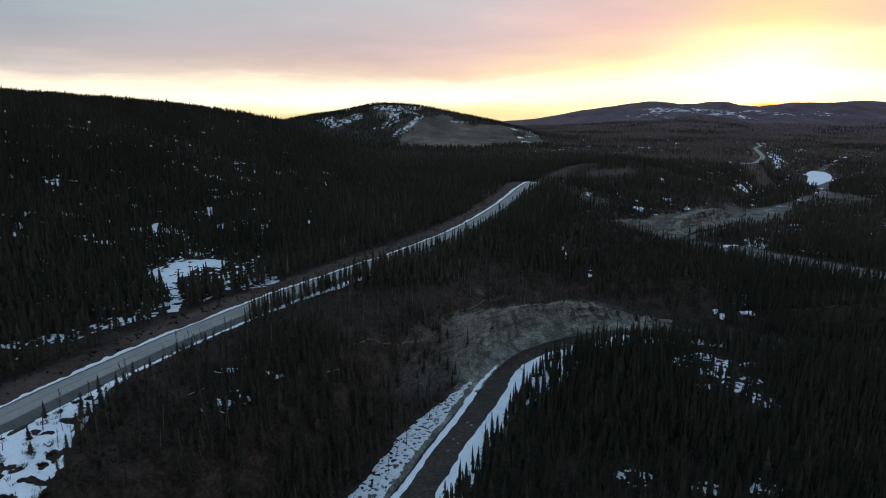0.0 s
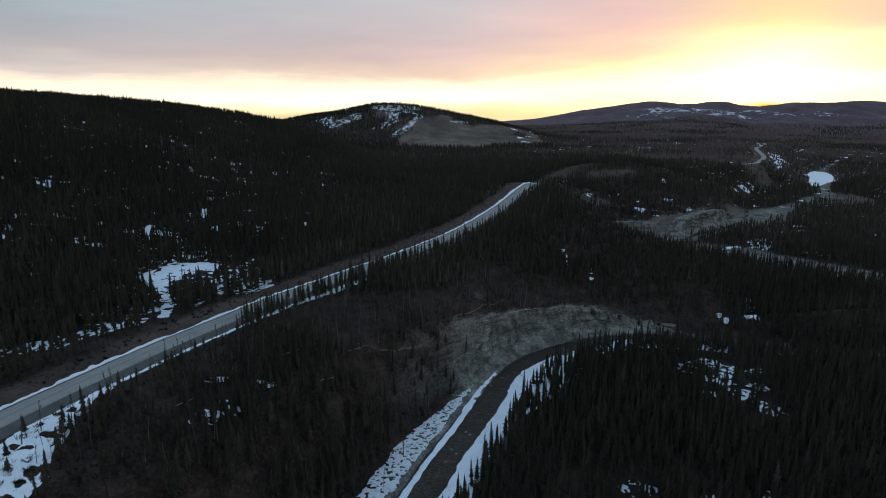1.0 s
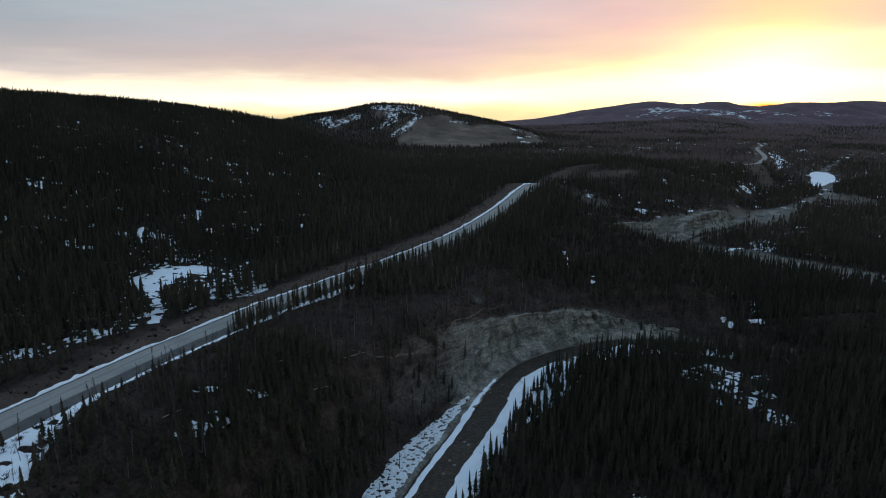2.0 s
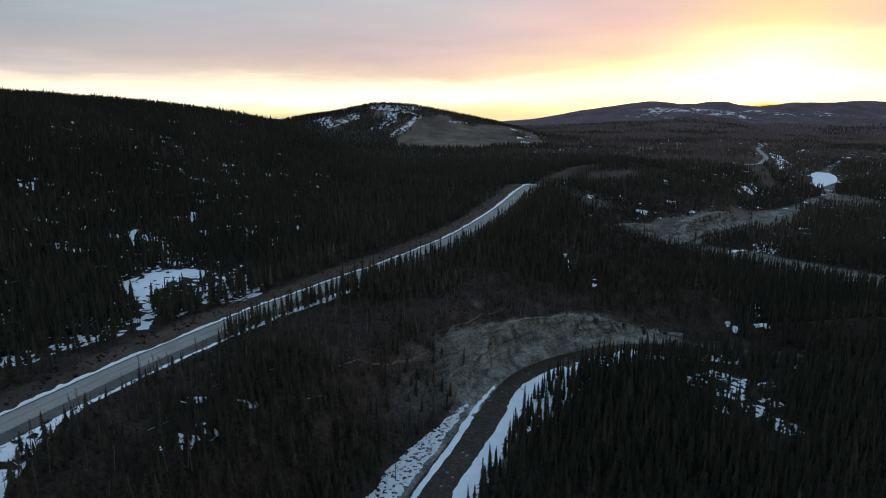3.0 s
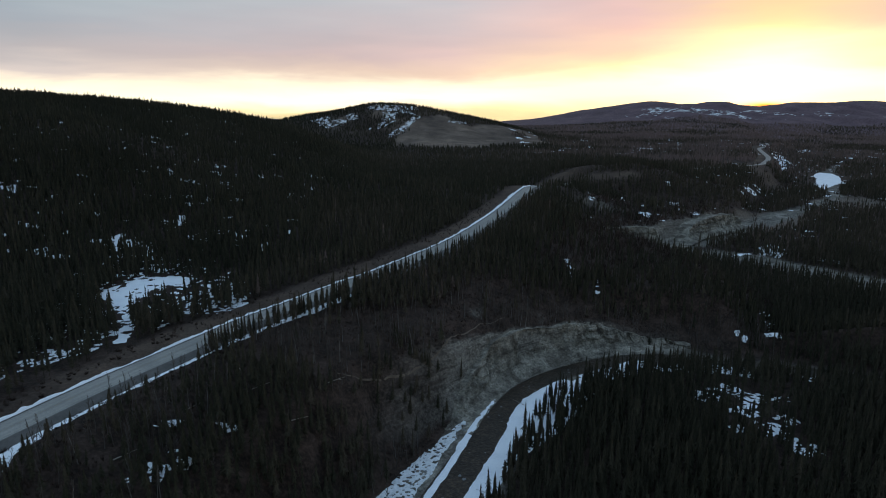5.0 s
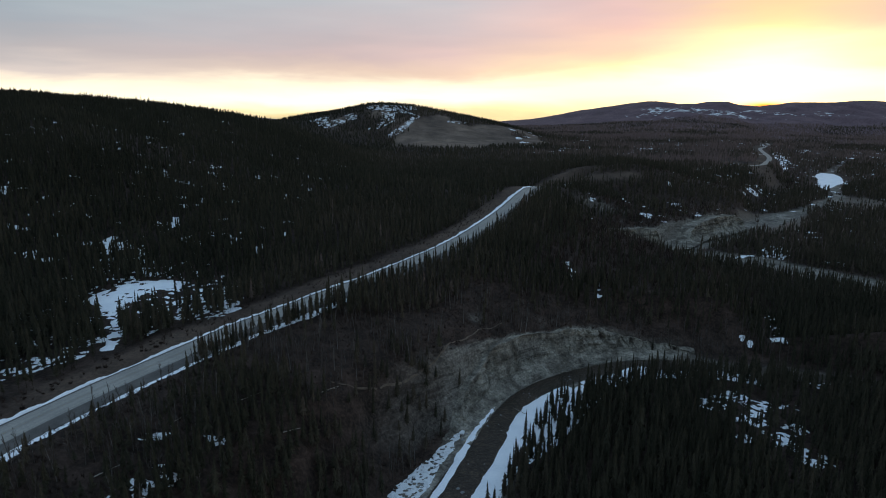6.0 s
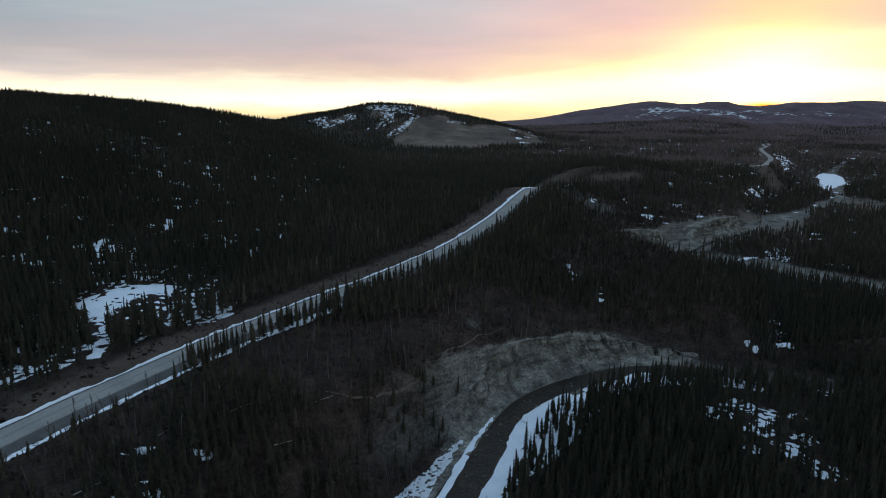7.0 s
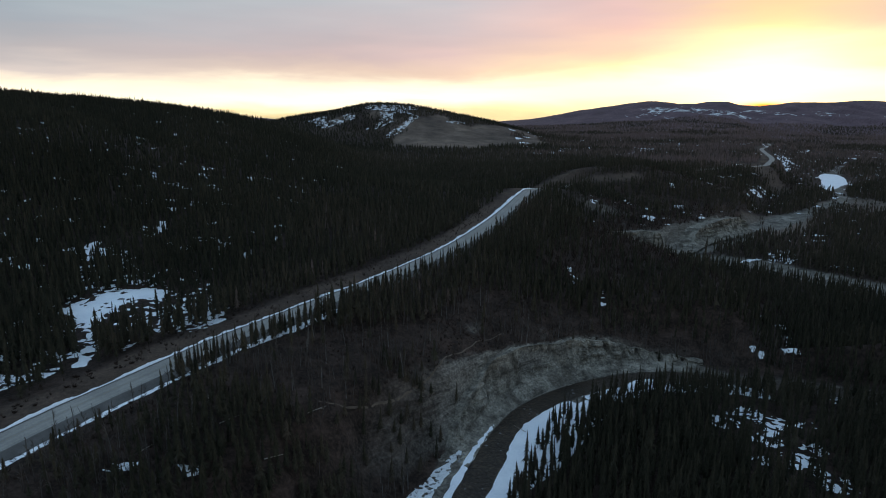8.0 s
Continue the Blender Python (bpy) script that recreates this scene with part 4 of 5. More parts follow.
def jittered(rng, x0, x1, y0, y1, gap):
    gx, gy = np.meshgrid(np.arange(x0, x1, gap), np.arange(y0, y1, gap))
    x = gx.ravel() + rng.uniform(-0.48, 0.48, gx.size) * gap
    y = gy.ravel() + rng.uniform(-0.48, 0.48, gx.size) * gap
    w = (np.abs(x) < 0.76 * y + 45)
    return x[w], y[w]


THIN_STAND = [(-122, 262), (-98, 258), (-84, 290), (-92, 318), (-118, 306)]
OPENINGS = [(60, 168, 7), (80, 163, 6), (100, 165, 7), (111, 259, 7), (123, 266, 8), (128, 258, 8), (120, 246, 8), (112, 233, 5), (124, 231, 8), (127, 221, 8), (140, 256, 5), (133, 239, 6), (170, 283, 6), (168, 318, 8), (186, 355, 8), (79, 378, 4), (88, 350, 4), (690, 1270, 34), (665, 1205, 24)]


def opening(x, y):
    """1 where the forest thins out over a patch of snow."""
    o = np.zeros(np.shape(x))
    for cx, cy, r in OPENINGS:
        o = np.maximum(o, np.exp(-(((x - cx * (1 - (cy - y) / cy)) ** 2 + ((y - cy + 9) / 2.3) ** 2) / (r * r)) ** 2))
    return o


def bench(x, y, dr, dn):
    """1 on the brown open slope between road and river."""
    return step(10, 18, -dr - 26 * step(262, 292, y)) * step(4, 12, dn) * step(345, 322, y + 8 * fbm(x, y, 30, 3, 17)) * step(206, 220, y + 0.25 * x + 12 * fbm(x, y, 22, 3, 18)) * step(165, 140, x + 10 * fbm(x, y, 25, 2, 20))


def scrub(x, y, dr):
    """1 where leafless woods and scrub take the conifers' place, east of the road."""
    n = fbm(x + 0.4 * y, y * 1.9, 85, 4, 24) + 0.25 * np.exp(-((x - 130) / 90) ** 2 - ((y - 470) / 80) ** 2) + 0.12 * step(600, 1100, y)
    return (1 - 0.8 * step(-4, -22, along(EDGE, x, y)[0]) * step(900, 760, y)) * (1 - 0.75 * step(560, 760, x) * step(1700, 1400, y)) * step(-0.02, 0.16, n) * step(25, 60, -dr) * step(345, 375, y) * step(2200, 1500, y)


def forest_density(x, y):
    dr, _ = along(ROAD, x, y)
    dv, _ = along(RIVER, x, y)
    dn, _ = along(NEAR_RIVER, x, y)
    d = np.where(dr > 0, step(19, 22, dr + 4 * fbm(x, y, 12, 3, 11)), step(11.5, 13, -dr))
    d = np.where(y > 1780, 1.0, d)
    shore = 19 * step(385, 420, y) * step(575, 545, y) * (dv > 0) * step(150, 175, x)
    clear_way = 6 * step(120, 140, x) * step(345, 330, y) + 7 * step(640, 700, y)
    d = d * (1 - 0.97 * open_flat(x, y)) * (1 - 0.93 * second_face(x, y) * step(-9, -5, along(EDGE, x, y)[0]) * step(26, 20, along(EDGE, x, y)[0]) * step(125, 165, x))
    d = d * step(14.5, 17.5, clear_way + np.where(dv < 0, np.abs(dv) + 2.5 - (5 - 3 * step(192, 170, y)) * step(236, 205, y) * (y < 240) + 1.5 * fbm(x, y, 8, 2, 12), np.abs(dv) - 3.5 * step(265, 235, y) - shore))
    d = d * step(0.95, 0.5, slope(x, y) - 0.6 * step(135, 150, x) * step(345, 330, y) - 0.7 * step(232, 215, y) - 1.2 * step(300, 330, y) * (1 - second_face(x, y)))
    d = d * (1 - 0.92 * step(-28, -23, dv + 3 * fbm(x, y, 9, 2, 22)) * (dv < 0) * step(203, 222, y) * step(315, 305, y) * step(112, 92, x))
    d = d * (1 - 0.985 * bench(x, y, dr, dn))
    d = d * (1 - 0.72 * step(-14, -5, inside(SNOW_EDGE, x, y)) * step(0, 4, 46 - dr))
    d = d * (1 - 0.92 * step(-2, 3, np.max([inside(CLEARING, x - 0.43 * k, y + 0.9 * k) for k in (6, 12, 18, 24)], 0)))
    d = d * step(1.5, -1.0, inside(CLEARING, x, y)) * step(2.0, -0.5, inside(ROADSIDE, x, y))
    aspen = step(11, 16, -dr) * step(215, 195, y + 0.25 * x) * step(-58, -70, x + 8 * fbm(x, y, 20, 3, 19))
    d = d * (1 - 0.6 * aspen)
    d = d * (1 - 0.72 * opening(x, y)) * (1 - 0.6 * step(-5, 0, inside(THIN_STAND, x, y))) * (1 - meadow(x, y)) * (0.72 + 0.6 * step(-0.35, 0.15, fbm(x, y, 26, 3, 13)))
    # east of the road the conifers stand in bands, with leafless woods and brown scrub between
    d = d * (1 - 0.88 * scrub(x, y, dr))
    # low margin along the road above the roadside snow
    d = d * (1 - step(20, 17, -dr) * (dr < 0) * step(228, 216, y))
    swell = np.exp(-((x - 198) / 42) ** 4 - ((y - 706 - 0.4 * (x - 165)) / 12) ** 2)
    d = d * (1 - 0.55 * step(-0.05, 0.02, fbm(x, y, np.where(y < 560, 9.0, 16.0), 4, 131) - np.where(y < 560, WEST_SNOW, WEST_SNOW + 0.09)) * (dr > 20) * (y < 1000))
    d = d * (1 - 0.8 * step(EAST_SNOW - 0.05, EAST_SNOW + 0.03, fbm(x, y, 11, 4, 133) - 0.15) * (dr < 0) * (y > 560) * (y < 1300))
    snowy = (x > 200) & (y > 1300) & (y < 2100)
    d = d * (1 - 0.7 * step(EAST_SNOW + 0.05, EAST_SNOW + 0.13, fbm(x, y, 30, 4, 134)) * snowy)
    hill = hill_snow(x, y) * (y > 1500) * step(-0.1, 0.06, fbm(x, y, 6, 4, 135))
    d = d * (1 - 0.7 * hill_face(x, y)) * (1 - 0.9 * hill) * (1 - step(-20, 0, inside(POOL, x, y)))
    return d * (1 - 0.95 * step(0.3, 0.6, swell))


def forest_zone(label, gap, x0, x1, y0, y1, templates, seed, size, crown_r, keep=None, brown=0.0):
    rng = np.random.default_rng(seed)
    x, y = jittered(rng, x0, x1, y0, y1, gap)
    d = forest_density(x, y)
    w = rng.random(len(x)) < d
    if keep is not None:
        w &= keep(x, y)
    x, y = x[w], y[w]
    z = height(x, y) - 0.15
    stand = 1 + 0.25 * fbm(x, y, 35, 3, 14)
    stand = stand * (1 - 0.28 * step(-62, -75, x) * step(232, 215, y))
    tall = size * stand * np.clip(rng.normal(1, 0.2, len(x)), 0.4, 1.5)
    wide = crown_r * np.clip(rng.normal(1, 0.18, len(x)), 0.6, 1.5) * (0.5 + 0.5 * tall / size)
    # brown: leafless trees mixed in, plus distance haze painted as a paler tint.
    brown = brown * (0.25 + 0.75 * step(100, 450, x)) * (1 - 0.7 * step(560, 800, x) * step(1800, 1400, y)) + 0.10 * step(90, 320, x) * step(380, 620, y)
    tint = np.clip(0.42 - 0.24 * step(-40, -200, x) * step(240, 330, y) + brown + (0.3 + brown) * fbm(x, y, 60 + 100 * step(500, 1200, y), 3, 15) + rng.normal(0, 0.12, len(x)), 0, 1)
    if len(x):
        me = scatter("spruce_forest", np.stack([x, y, z], -1), tall, wide, tint, templates, NEEDLES, rng)
        thing("spruce_forest", me, label, "forest", "stuff")


shape_rng = random.Random(4)
FINE_TREES = [conifer(shape_rng, 10, 5, 0.14 + 0.03 * k, 0.42, 3) for k in range(8)]
MID_TREES = [conifer(shape_rng, 5, 4, 0.06, 0.38) for _ in range(8)]
FAR_TREES = [conifer(shape_rng, 3, 3, 0.04, 0.3) for _ in range(5)]
SPIKES = [conifer(shape_rng, 1, 4, 0.03, 0.35) for _ in range(5)]
DOTS = [conifer(shape_rng, 1, 3, 0.03, 0.35) for _ in range(5)]


def terrace(x, y):
    return along(NEAR_RIVER, x, y)[0] < 0


forest_zone("dense dark spruce forest on the river terrace", 2.35, -20, 330, 90, 320, FINE_TREES, 101, 11.5, 1.25, terrace)
forest_zone("dark spruce forest in the valley bottom", 3.6, -140, 200, -30, 95, MID_TREES, 107, 11, 1.6)
forest_zone("dark spruce wood between the road and the river", 2.5, -300, 260, 95, 300, FINE_TREES, 102, 10.5, 1.4, lambda x, y: ~terrace(x, y))
forest_zone("dark spruce forest on both sides of the highway", 2.95, -460, 460, 300, 520, MID_TREES, 103, 10, 1.35, lambda x, y: ~(terrace(x, y) & (y < 320)))
forest_zone("dark spruce forest filling the valley", 4.2, -850, 850, 520, 1000, FAR_TREES, 104, 9.5, 1.75, brown=0.0)
# The far zones' high brown paints haze into the trees' own colour.
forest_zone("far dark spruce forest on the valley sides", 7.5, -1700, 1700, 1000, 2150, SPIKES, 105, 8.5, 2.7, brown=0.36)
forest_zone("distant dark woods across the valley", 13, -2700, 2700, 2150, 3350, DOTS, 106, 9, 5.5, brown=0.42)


# ======== single trees that stand clear of the forest ========
def spruce_parts(seed, tiers, spokes, bare, thin):
    rng = random.Random(seed)
    v, f = conifer(rng, tiers, spokes, bare, thin)
    tint = np.full(len(v), rng.uniform(0.15, 0.8))
    crown_me = mesh_of("crown", v, f, NEEDLES, False, {"tint": tint})
    n, rings = 7, ((-0.05, 0.085), (0.25, 0.06), (0.6, 0.035), (0.97, 0.006))
    tv = [(math.cos(6.283 * k / n) * r + 0.02 * math.sin(z * 5), math.sin(6.283 * k / n) * r, z) for z, r in rings for k in range(n)]
    tf = [(i * n + k, i * n + (k + 1) % n, (i + 1) * n + (k + 1) % n, (i + 1) * n + k) for i in range(len(rings) - 1) for k in range(n)]
    return crown_me, mesh_of("trunk", tv, tf, BARK, True)


KINDS = [spruce_parts(200 + k, t, s, b, r) for k, (t, s, b, r) in enumerate([(16, 8, 0.10, 0.34), (18, 7, 0.06, 0.38), (14, 9, 0.2, 0.42), (20, 7, 0.14, 0.36), (12, 8, 0.08, 0.4), (17, 6, 0.25, 0.45)])]


def spruce(x, y, tall, wide, k, label, group, rng, lean=0.02):
    tree = tagged(new("spruce"), label, "tree", group)
    z = float(height(x, y))
    tree.matrix_basis = Matrix.LocRotScale((x, y, z - 0.1), Euler((rng.gauss(0, lean), rng.gauss(0, lean), rng.uniform(0, 6.28))), (wide, wide, tall))
    part("crown", KINDS[k][0], tree)
    part("trunk", KINDS[k][1], tree)


def single_trees():
    rng = random.Random(9)
    spots = []
    # the row between road and open slope
    row = FINE_ROAD[(FINE_ROAD[:, 1] > 226) & (FINE_ROAD[:, 1] < 345)]
    for i in range(112):
        q = row[rng.randrange(len(row))]
        if vnoise(q[0] / 6, q[1] / 6, 77) < -0.05:
            continue
        d = -rng.uniform(9.0, 14.5)
        n = offset(row, d)[int(np.argmin(np.hypot(row[:, 0] - q[0], row[:, 1] - q[1])))]
        spots.append((n[0], n[1], rng.uniform(7, 11.5), rng.uniform(0.95, 1.35), "slim dark spruce in a row beside the highway", "roadside spruces"))
    # along the ice shelf
    edge = curve_points(RIVER[(RIVER[:, 1] > 140) & (RIVER[:, 0] < 130) & (RIVER[:, 1] < 306)], 2.0)
    for i in range(92):
        k = rng.randrange(len(edge))
        d = -(11.8 + (1.8 if 185 < edge[k][1] < 226 else 0.5 if edge[k][1] < 226 else 0) + (4 + 12 * (edge[k][1] > 226)) * rng.random() ** 1.2)
        n = offset(edge, d)[k]
        spots.append((n[0], n[1], rng.uniform(8.5, 14.5), rng.uniform(1.1, 1.7), "tall narrow spruce at the edge of the river ice", "riverside spruces"))
    # in the roadside snow
    for x, y, h in [(-107, 147, 5.5), (-104.5, 137, 5), (-99.5, 151, 8.5), (-98, 158, 7), (-96.5, 164, 8), (-97.5, 147, 6), (-95, 171, 8.5), (-93.5, 168, 9), (-92, 175, 8), (-94.5, 155, 9), (-91, 182, 5),
                    (-89, 188, 8), (-87, 184, 9.5), (-94, 140, 9), (-92, 132, 8.5), (-106, 128, 4.5), (-101, 132, 4), (-86, 193, 7.5), (-90, 150, 9), (-84, 199, 7)]:
        spots.append((x, y, h * (0.85 if y > 150 else 0.95), 1.2, "small dark spruce standing in roadside snow", "spruces in the snow"))
    # round the clearing
    for i in range(32):
        a = rng.uniform(0, 1)
        x, y = (-107 + rng.uniform(-4, 4) + 14 * a, 248 + 38 * a + rng.uniform(-6, 6)) if i % 3 else (-122 - 14 * a, 243 + 26 * a + rng.uniform(-5, 3))
        if inside(CLEARING, np.array(x), np.array(y)) < 0.5:
            spots.append((x, y, rng.uniform(7, 11), rng.uniform(1.1, 1.5), "dark spruce at the edge of a snowy clearing", "clearing spruces"))
    # on the eroded bank and the open slope
    for i in range(58):
        x, y = (rng.gauss(-9, 6), rng.gauss(243, 7)) if i % 2 else (rng.uniform(-30, 14), rng.uniform(222, 264))
        if abs(float(along(RIVER, np.array(x), np.array(y))[0])) > 17:
            spots.append((x, y, rng.uniform(5, 10), rng.uniform(0.9, 1.35), "lone spruce clinging to the eroded bank", "bank spruces"))
    for i in range(16):
        x = rng.uniform(-55, 120)
        y = rng.uniform(236, 262) if x < 0 else rng.uniform(298, 330)
        spots.append((x, y, rng.uniform(5, 9), rng.uniform(1.0, 1.5), "dark spruce on the open brown slope", "slope spruces"))
    for x, y, h, w, label, group in spots:
        dr = float(along(ROAD, np.array(x), np.array(y))[0])
        if abs(dr) > 8.2:
            spruce(x, y, h, w, rng.randrange(len(KINDS)), label, group, rng)


single_trees()


# ======== leafless aspens and brush ========
def bare_tree(rng, limbs):
    """A leafless aspen one unit high: thin trunk and upswept limbs."""
    v, f = [], []

    def stick(a, b, r0, r1, n=3):
        c = len(v)
        d = Vector(b) - Vector(a)
        u = d.orthogonal().normalized()
        w = d.normalized().cross(u)
        for p, r in ((a, r0), (b, r1)):
            for k in range(n):
                q = Vector(p) + (u * math.cos(6.283 * k / n) + w * math.sin(6.283 * k / n)) * r
                v.append(tuple(q))
        for k in range(n):
            f.append((c + k, c + (k + 1) % n, c + n + (k + 1) % n))
            f.append((c + k, c + n + (k + 1) % n, c + n + k))
    bx, by = rng.uniform(-0.05, 0.05), rng.uniform(-0.05, 0.05)
    mid = (bx, by, 0.5)
    top = (bx * 2.5, by * 2.5, 1.0)
    stick((0, 0, -0.03), mid, 0.017, 0.012)
    stick(mid, top, 0.012, 0.003)
    for k in range(limbs):
        z = rng.uniform(0.35, 0.95)
        a, out, up = rng.uniform(0, 6.28), rng.uniform(0.08, 0.2) * (1.15 - z), rng.uniform(0.08, 0.18)
        s = (bx * 2 * z, by * 2 * z, z)
        e = (s[0] + math.cos(a) * out, s[1] + math.sin(a) * out, z + up)
        stick(s, e, 0.007, 0.003)
        if limbs > 8:
            for j in range(2):
                b = a + rng.uniform(-1, 1)
                h = tuple(p + (q - p) * 0.55 for p, q in zip(s, e))
                stick(h, (h[0] + math.cos(b) * out * 0.5, h[1] + math.sin(b) * out * 0.5, h[2] + up * 0.5), 0.004, 0.002)
    return np.array(v, np.float32), np.array(f, np.int32)


def twig_clump(rng, blades):
    v, f = [], []
    for k in range(blades):
        a, r, t = rng.uniform(0, 6.28), rng.uniform(0, 0.35), rng.uniform(0.5, 1.0)
        x, y = math.cos(a) * r, math.sin(a) * r
        b = a + rng.uniform(-0.6, 0.6)
        c = len(v)
        s = 0.06
        for j in range(3):
            v.append((x + s * math.cos(2.1 * j), y + s * math.sin(2.1 * j), -0.05))
        v.append((x + math.cos(b) * 0.45 * t, y + math.sin(b) * 0.45 * t, t))
        f += [(c, c + 1, c + 3), (c + 1, c + 2, c + 3), (c + 2, c, c + 3)]
    return np.array(v, np.float32), np.array(f, np.int32)


twig_rng = random.Random(12)
ASPENS = [bare_tree(twig_rng, 11) for _ in range(6)]
CLUMPS = [twig_clump(twig_rng, 9) for _ in range(6)]


def brush_density(x, y):
    dr, _ = along(ROAD, x, y)
    dn, _ = along(NEAR_RIVER, x, y)
    dv, _ = along(RIVER, x, y)
    d = step(11, 15, -dr) * step(10, 17, dn) * step(345, 325, y) + 0.45 * step(9, 12, dr) * step(26, 20, dr)
    eroded = step(-34, -24, x) * step(18, 8, x) * step(222, 234, y) * step(266, 256, y) * step(34, 24, dv)
    dark = step(214, 202, y + 0.25 * x) * step(-64, -52, x)
    return d * (1 - 0.8 * dark) * step(9, 16, np.abs(dv)) * (1 - 0.35 * eroded) * step(1.4, 0.8, slope(x, y)) * (1 - 0.65 * step(-1.5, 1.0, inside(ROADSIDE, x, y)))


def brush():
    rng = np.random.default_rng(31)
    x, y = jittered(rng, -150, 190, 110, 520, 1.6)
    w = rng.random(len(x)) < brush_density(x, y) * (0.55 + 0.9 * fbm(x, y, 9, 3, 151))
    x, y = x[w], y[w]
    tall = rng.uniform(0.6, 1.9, len(x))
    me = scatter("brush", np.stack([x, y, height(x, y)], -1), tall, tall * 0.8, rng.random(len(x)), CLUMPS, TWIGS, rng)
    thing("brush", me, "low leafless brown brush covering the open slope", "brush", "stuff")
    x, y = jittered(rng, -140, 190, 95, 345, 2.6)
    w = (along(ROAD, x, y)[0] < 0) & (rng.random(len(x)) < brush_density(x, y) * np.clip(0.30 + 1.2 * fbm(x, y, 16, 3, 152), 0, 1))
    x, y = x[w], y[w]
    tall = rng.uniform(4.0, 8.5, len(x))
    me = scatter("aspen_thicket", np.stack([x, y, height(x, y)], -1), tall, tall * 1.2, rng.random(len(x)), ASPENS, ASPEN, rng, 0.07)
    thing("aspen_thicket", me, "leafless grey aspen saplings on the slope above the river", "thicket", "stuff")


brush()


# ======== fallen logs, stones, driftwood ========
def log_mesh(rng, n=7):
    v, f = [], []
    rings = [(s, 0.5 * (1 - 0.7 * s) + rng.uniform(-0.04, 0.04)) for s in (0, 0.25, 0.5, 0.75, 1.0)]
    for s, r in rings:
        for k in range(n):
            v.append((s, math.cos(6.283 * k / n) * r + 0.3 * math.sin(s * 3), math.sin(6.283 * k / n) * r))
    f = [(i * n + k, i * n + (k + 1) % n, (i + 1) * n + (k + 1) % n, (i + 1) * n + k) for i in range(len(rings) - 1) for k in range(n)]
    return mesh_of("log", v, f, PALE_WOOD, True)


def logs():
    rng = random.Random(15)
    kinds = [log_mesh(rng) for _ in range(3)]
    for x, y, length, turn in [(-56, 207, 7, 0.9), (-70, 192, 6, 1.1), (-35, 222, 6, 0.4), (-31, 226, 5, 2.6), (-52, 264, 4, 2.7), (-42, 200, 5, 0.3), (-78, 168, 6, 0.8), (-62, 216, 4, 2.0)]:
        ob = thing("fallen_log", kinds[rng.randrange(3)], "pale fallen tree trunk lying among leafless brush", "log", group="fallen logs")
        ob.matrix_basis = Matrix.LocRotScale((x, y, float(height(x, y)) + 0.3), Euler((0, rng.uniform(-0.25, 0.05), turn)), (length, 0.3, 0.3))
    for x, y, length, turn in [(20.5, 198, 7, 2.7), (37, 257, 6, 2.3), (28, 221, 4, 1.9)]:
        ob = thing("fallen_spruce", kinds[0], "dark fallen trunk lying across the river ice", "log", group="logs on the ice")
        ob.matrix_basis = Matrix.LocRotScale((x, y, -35.2), Euler((0, -0.06, turn)), (length, 0.28, 0.28))


def stones():
    rng = random.Random(16)
    shapes = []
    for k in range(4):
        bm = bmesh.new()
        bmesh.ops.create_icosphere(bm, subdivisions=2, radius=1)
        for q in bm.verts:
            q.co *= 1 + 0.28 * noise.noise(q.co * 1.4 + Vector((k * 7, 0, 0)))
            q.co.z *= 0.6
        m = bpy.data.meshes.new("boulder")
        bm.to_mesh(m)
        bm.free()
        m.materials.append(GRAVEL)
        shapes.append(m)
    line = RIVER[(RIVER[:, 1] > 150) & (RIVER[:, 1] < 300) & (RIVER[:, 0] < 110)]
    for i in range(70):
        k = rng.randrange(len(line))
        d = rng.uniform(-4.5, 4.5) if i % 2 else rng.uniform(8.5, 10.5)
        x, y = offset(line, d)[k] + np.array([rng.uniform(-4, 4), rng.uniform(-4, 4)])
        s = rng.uniform(0.25, 0.7)
        z = max(float(height(x, y)), -36.0) if abs(d) > 6 else -36.1
        ob = thing("boulder", shapes[rng.randrange(4)], "wet grey boulder in the shallow river" if i % 2 else "grey boulder on the gravel bar", "boulder", group="river boulders")
        ob.matrix_basis = Matrix.LocRotScale((x, y, z + 0.1 * s), Euler((0, 0, rng.uniform(0, 6))), (s, s * rng.uniform(0.7, 1.2), s))


logs()
stones()


# ======== leafless woods between the conifer bands ========
def leafless_woods(label, gap, x0, x1, y0, y1, size, seed):
    rng = np.random.default_rng(seed)
    x, y = jittered(rng, x0, x1, y0, y1, gap)
    dr, _ = along(ROAD, x, y)
    dv, _ = along(RIVER, x, y)
    d = scrub(x, y, dr) * np.maximum(step(16, 24, np.abs(dv)), step(650, 720, y)) * step(0.9, 0.5, slope(x, y)) * (1 - meadow(x, y)) * step(-12, -25, inside(POOL, x, y))
    d = d * (1 - np.exp(-((x - 215) / 75) ** 4 - ((y - 706) / 16) ** 2))
    w = rng.random(len(x)) < 0.8 * d * (1 - 0.75 * step(560, 760, x))
    x, y = x[w], y[w]
    tall = size * rng.uniform(0.5, 1.25, len(x))
    me = scatter("leafless_woods", np.stack([x, y, height(x, y)], -1), tall, tall * 0.55 + gap * 0.25, rng.random(len(x)), SAPLINGS, TWIGS, rng, 0.05)
    thing("leafless_woods", me, label, "woods", "stuff")


SAPLINGS = [twig_clump(twig_rng, 6) for _ in range(6)]
leafless_woods("leafless brown aspen woods on the valley floor", 3.4, 40, 420, 345, 640, 6.0, 41)
leafless_woods("distant leafless brown woods in the valley", 7.5, 60, 1300, 640, 1500, 7.0, 42)


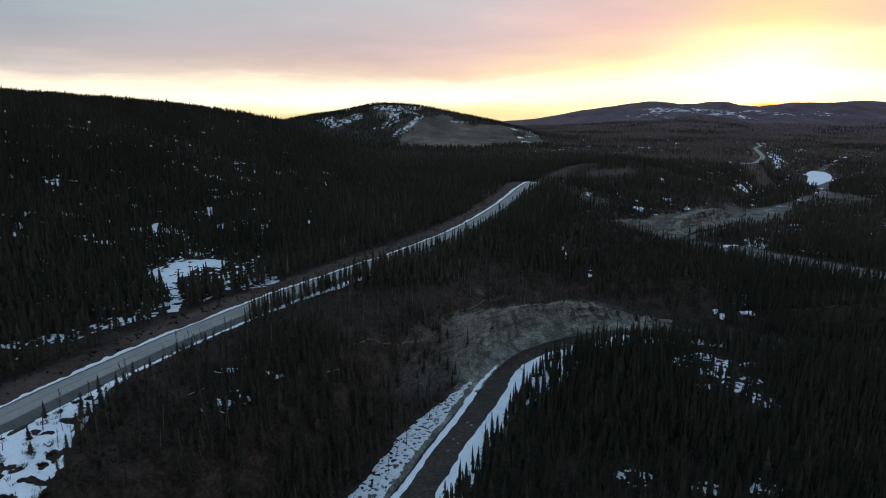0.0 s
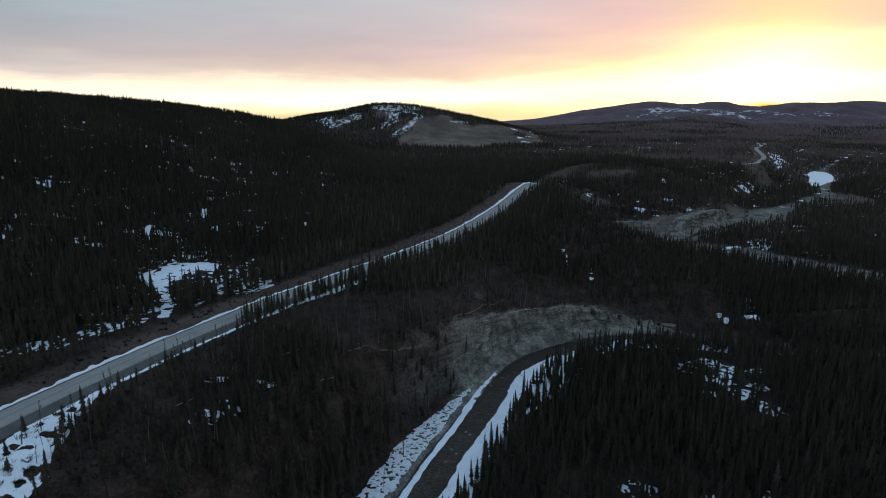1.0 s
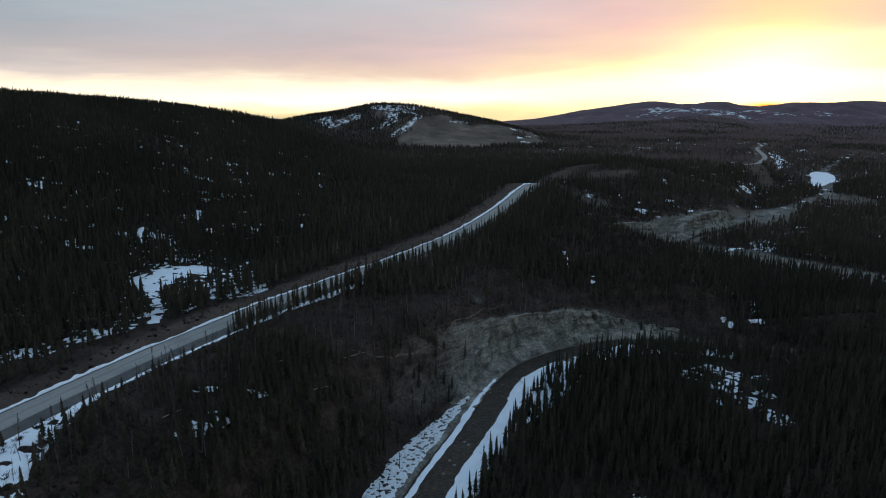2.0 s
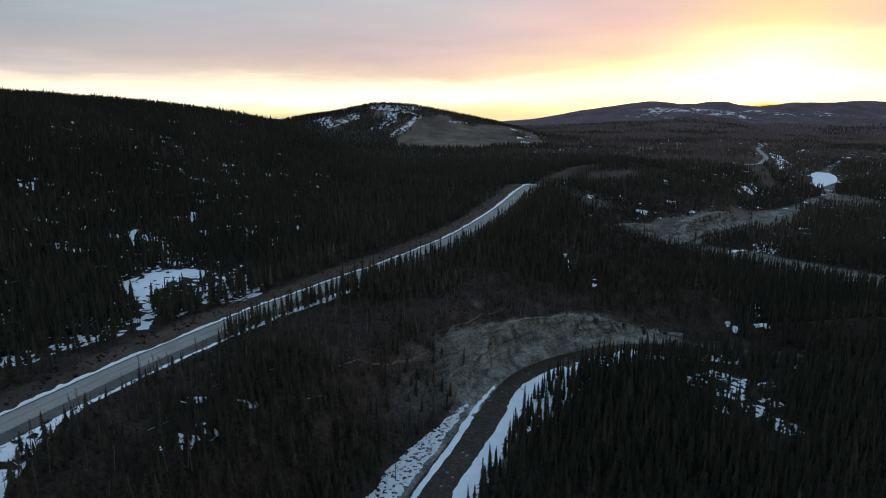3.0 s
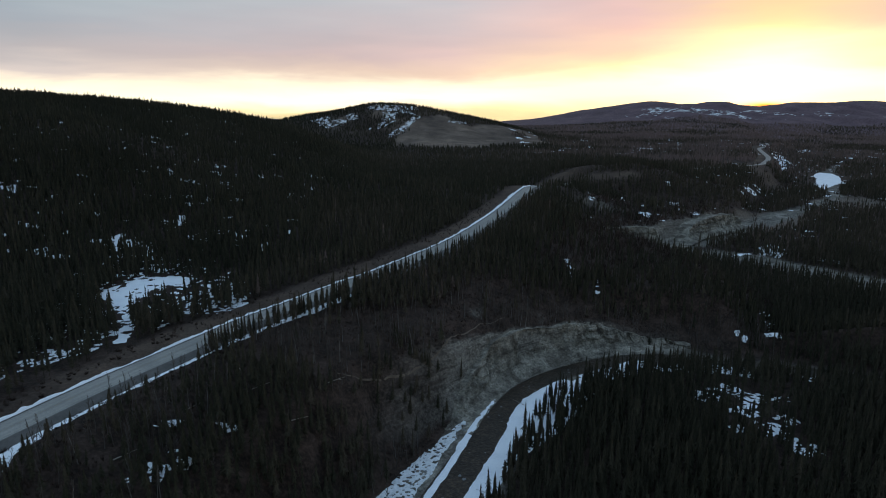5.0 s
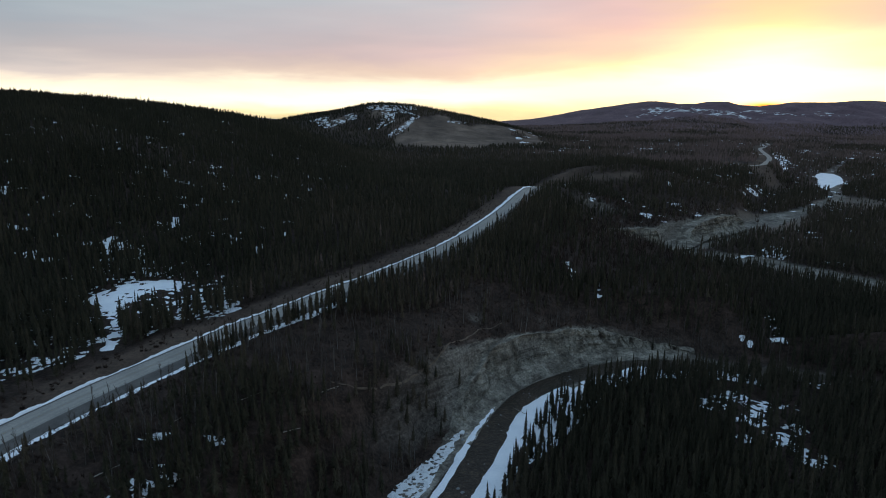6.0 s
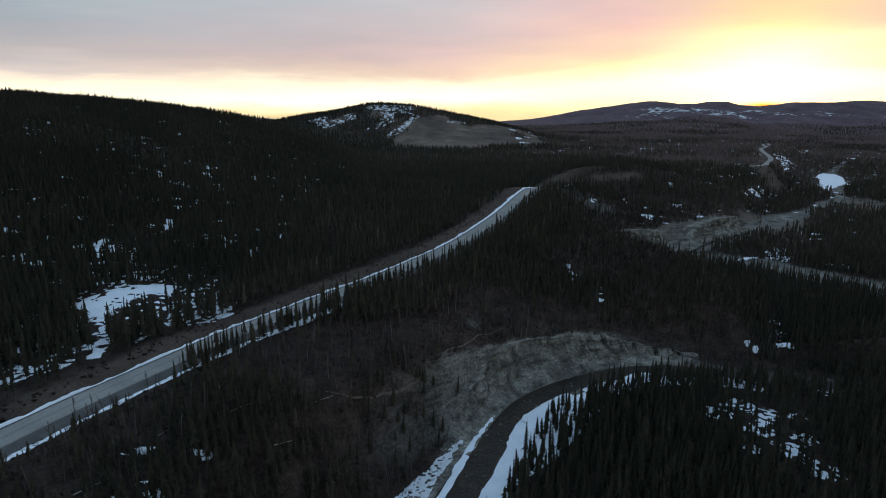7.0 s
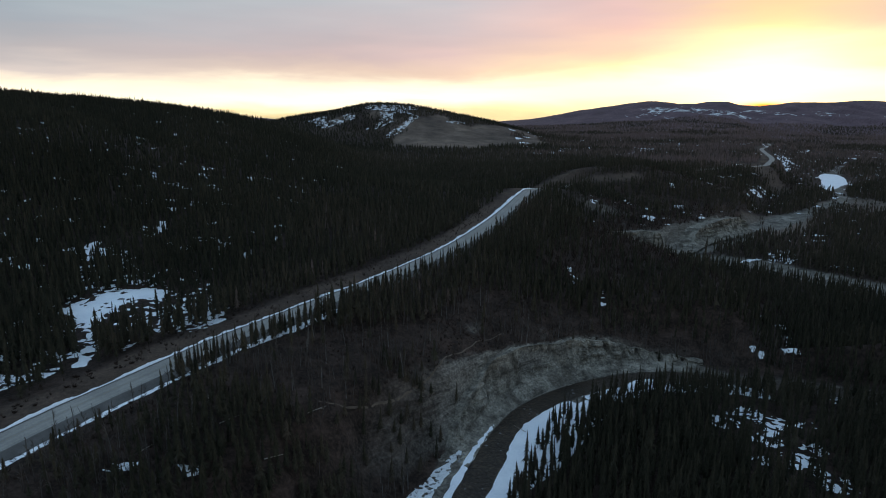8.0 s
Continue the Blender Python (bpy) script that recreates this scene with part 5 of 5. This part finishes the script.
# ======== single aspens and bushes ========
def aspen_parts(seed):
    rng = random.Random(seed)
    v, f = bare_tree(rng, 16)
    trunk_faces = 12
    used = f[:trunk_faces].max() + 1
    return mesh_of("trunk", v[:used], f[:trunk_faces], PALE_BARK), mesh_of("bare_crown", v[used:], f[trunk_faces:] - used, ASPEN)


PALE_BARK = two_scale("pale_aspen_bark", [(0.3, (0.07, 0.064, 0.058)), (0.5, (0.14, 0.13, 0.12)), (0.7, (0.25, 0.235, 0.215))], 0.8, 6, 0.4, depth=0.02)
ASPEN_KINDS = [aspen_parts(300 + k) for k in range(6)]


def single_aspens():
    rng = random.Random(21)
    made = 0
    while made < 90:
        x, y = rng.uniform(-96, 60), rng.uniform(125, 325)
        if float(brush_density(np.array(x), np.array(y))) < 0.6 or (x > -55 and y < 205) or (y < 228 and float(along(ROAD, np.array(x), np.array(y))[0]) > -25):
            continue
        tall = rng.uniform(5.5, 10)
        tree = tagged(new("aspen"), "leafless pale-barked aspen on the brown slope", "tree", "bare aspens")
        tree.matrix_basis = Matrix.LocRotScale((x, y, float(height(x, y)) - 0.1), Euler((rng.gauss(0, 0.06), rng.gauss(0, 0.06), rng.uniform(0, 6.28))), (tall * 1.1, tall * 1.1, tall))
        kind = ASPEN_KINDS[rng.randrange(6)]
        part("trunk", kind[0], tree, "pale bark")
        part("bare_crown", kind[1], tree)
        made += 1


def single_bushes():
    rng = random.Random(22)
    shapes = []
    for k in range(4):
        v, f = twig_clump(rng, 46)
        v = v * np.array([1.3, 1.3, 1.0], np.float32)
        shapes.append(mesh_of("bush", v, f, TWIGS, False, {"tint": np.full(len(v), 0.1 + 0.12 * k)}))
    made = 0
    while made < 112:
        if made < 44:
            x, y = rng.uniform(-119, -90), rng.uniform(100, 175)
            if float(inside(ROADSIDE, np.array(x), np.array(y))) < 0.4:
                continue
            label = "dark leafless bush poking through roadside snow"
        elif made < 88:
            x, y = rng.uniform(-165, -85), rng.uniform(135, 290)
            if not 9.5 < float(along(ROAD, np.array(x), np.array(y))[0]) < 20:
                continue
            label = "low dark bush on the grassy road verge"
        else:
            x, y = rng.uniform(-110, -70), rng.uniform(172, 236)
            if not -11.8 < float(along(ROAD, np.array(x), np.array(y))[0]) < -9.4:
                continue
            label = "small bare shrub in the snow of the road ditch"
        s = rng.uniform(0.7, 1.7) if made < 44 else rng.uniform(0.4, 1.0)
        ob = thing("bush", shapes[rng.randrange(4)], label, "bush", group="roadside bushes")
        ob.matrix_basis = Matrix.LocRotScale((x, y, float(height(x, y))), Euler((0, 0, rng.uniform(0, 6))), (s * 1.2, s * 1.2, s * rng.uniform(0.7, 1.1)))
        made += 1


single_aspens()
single_bushes()
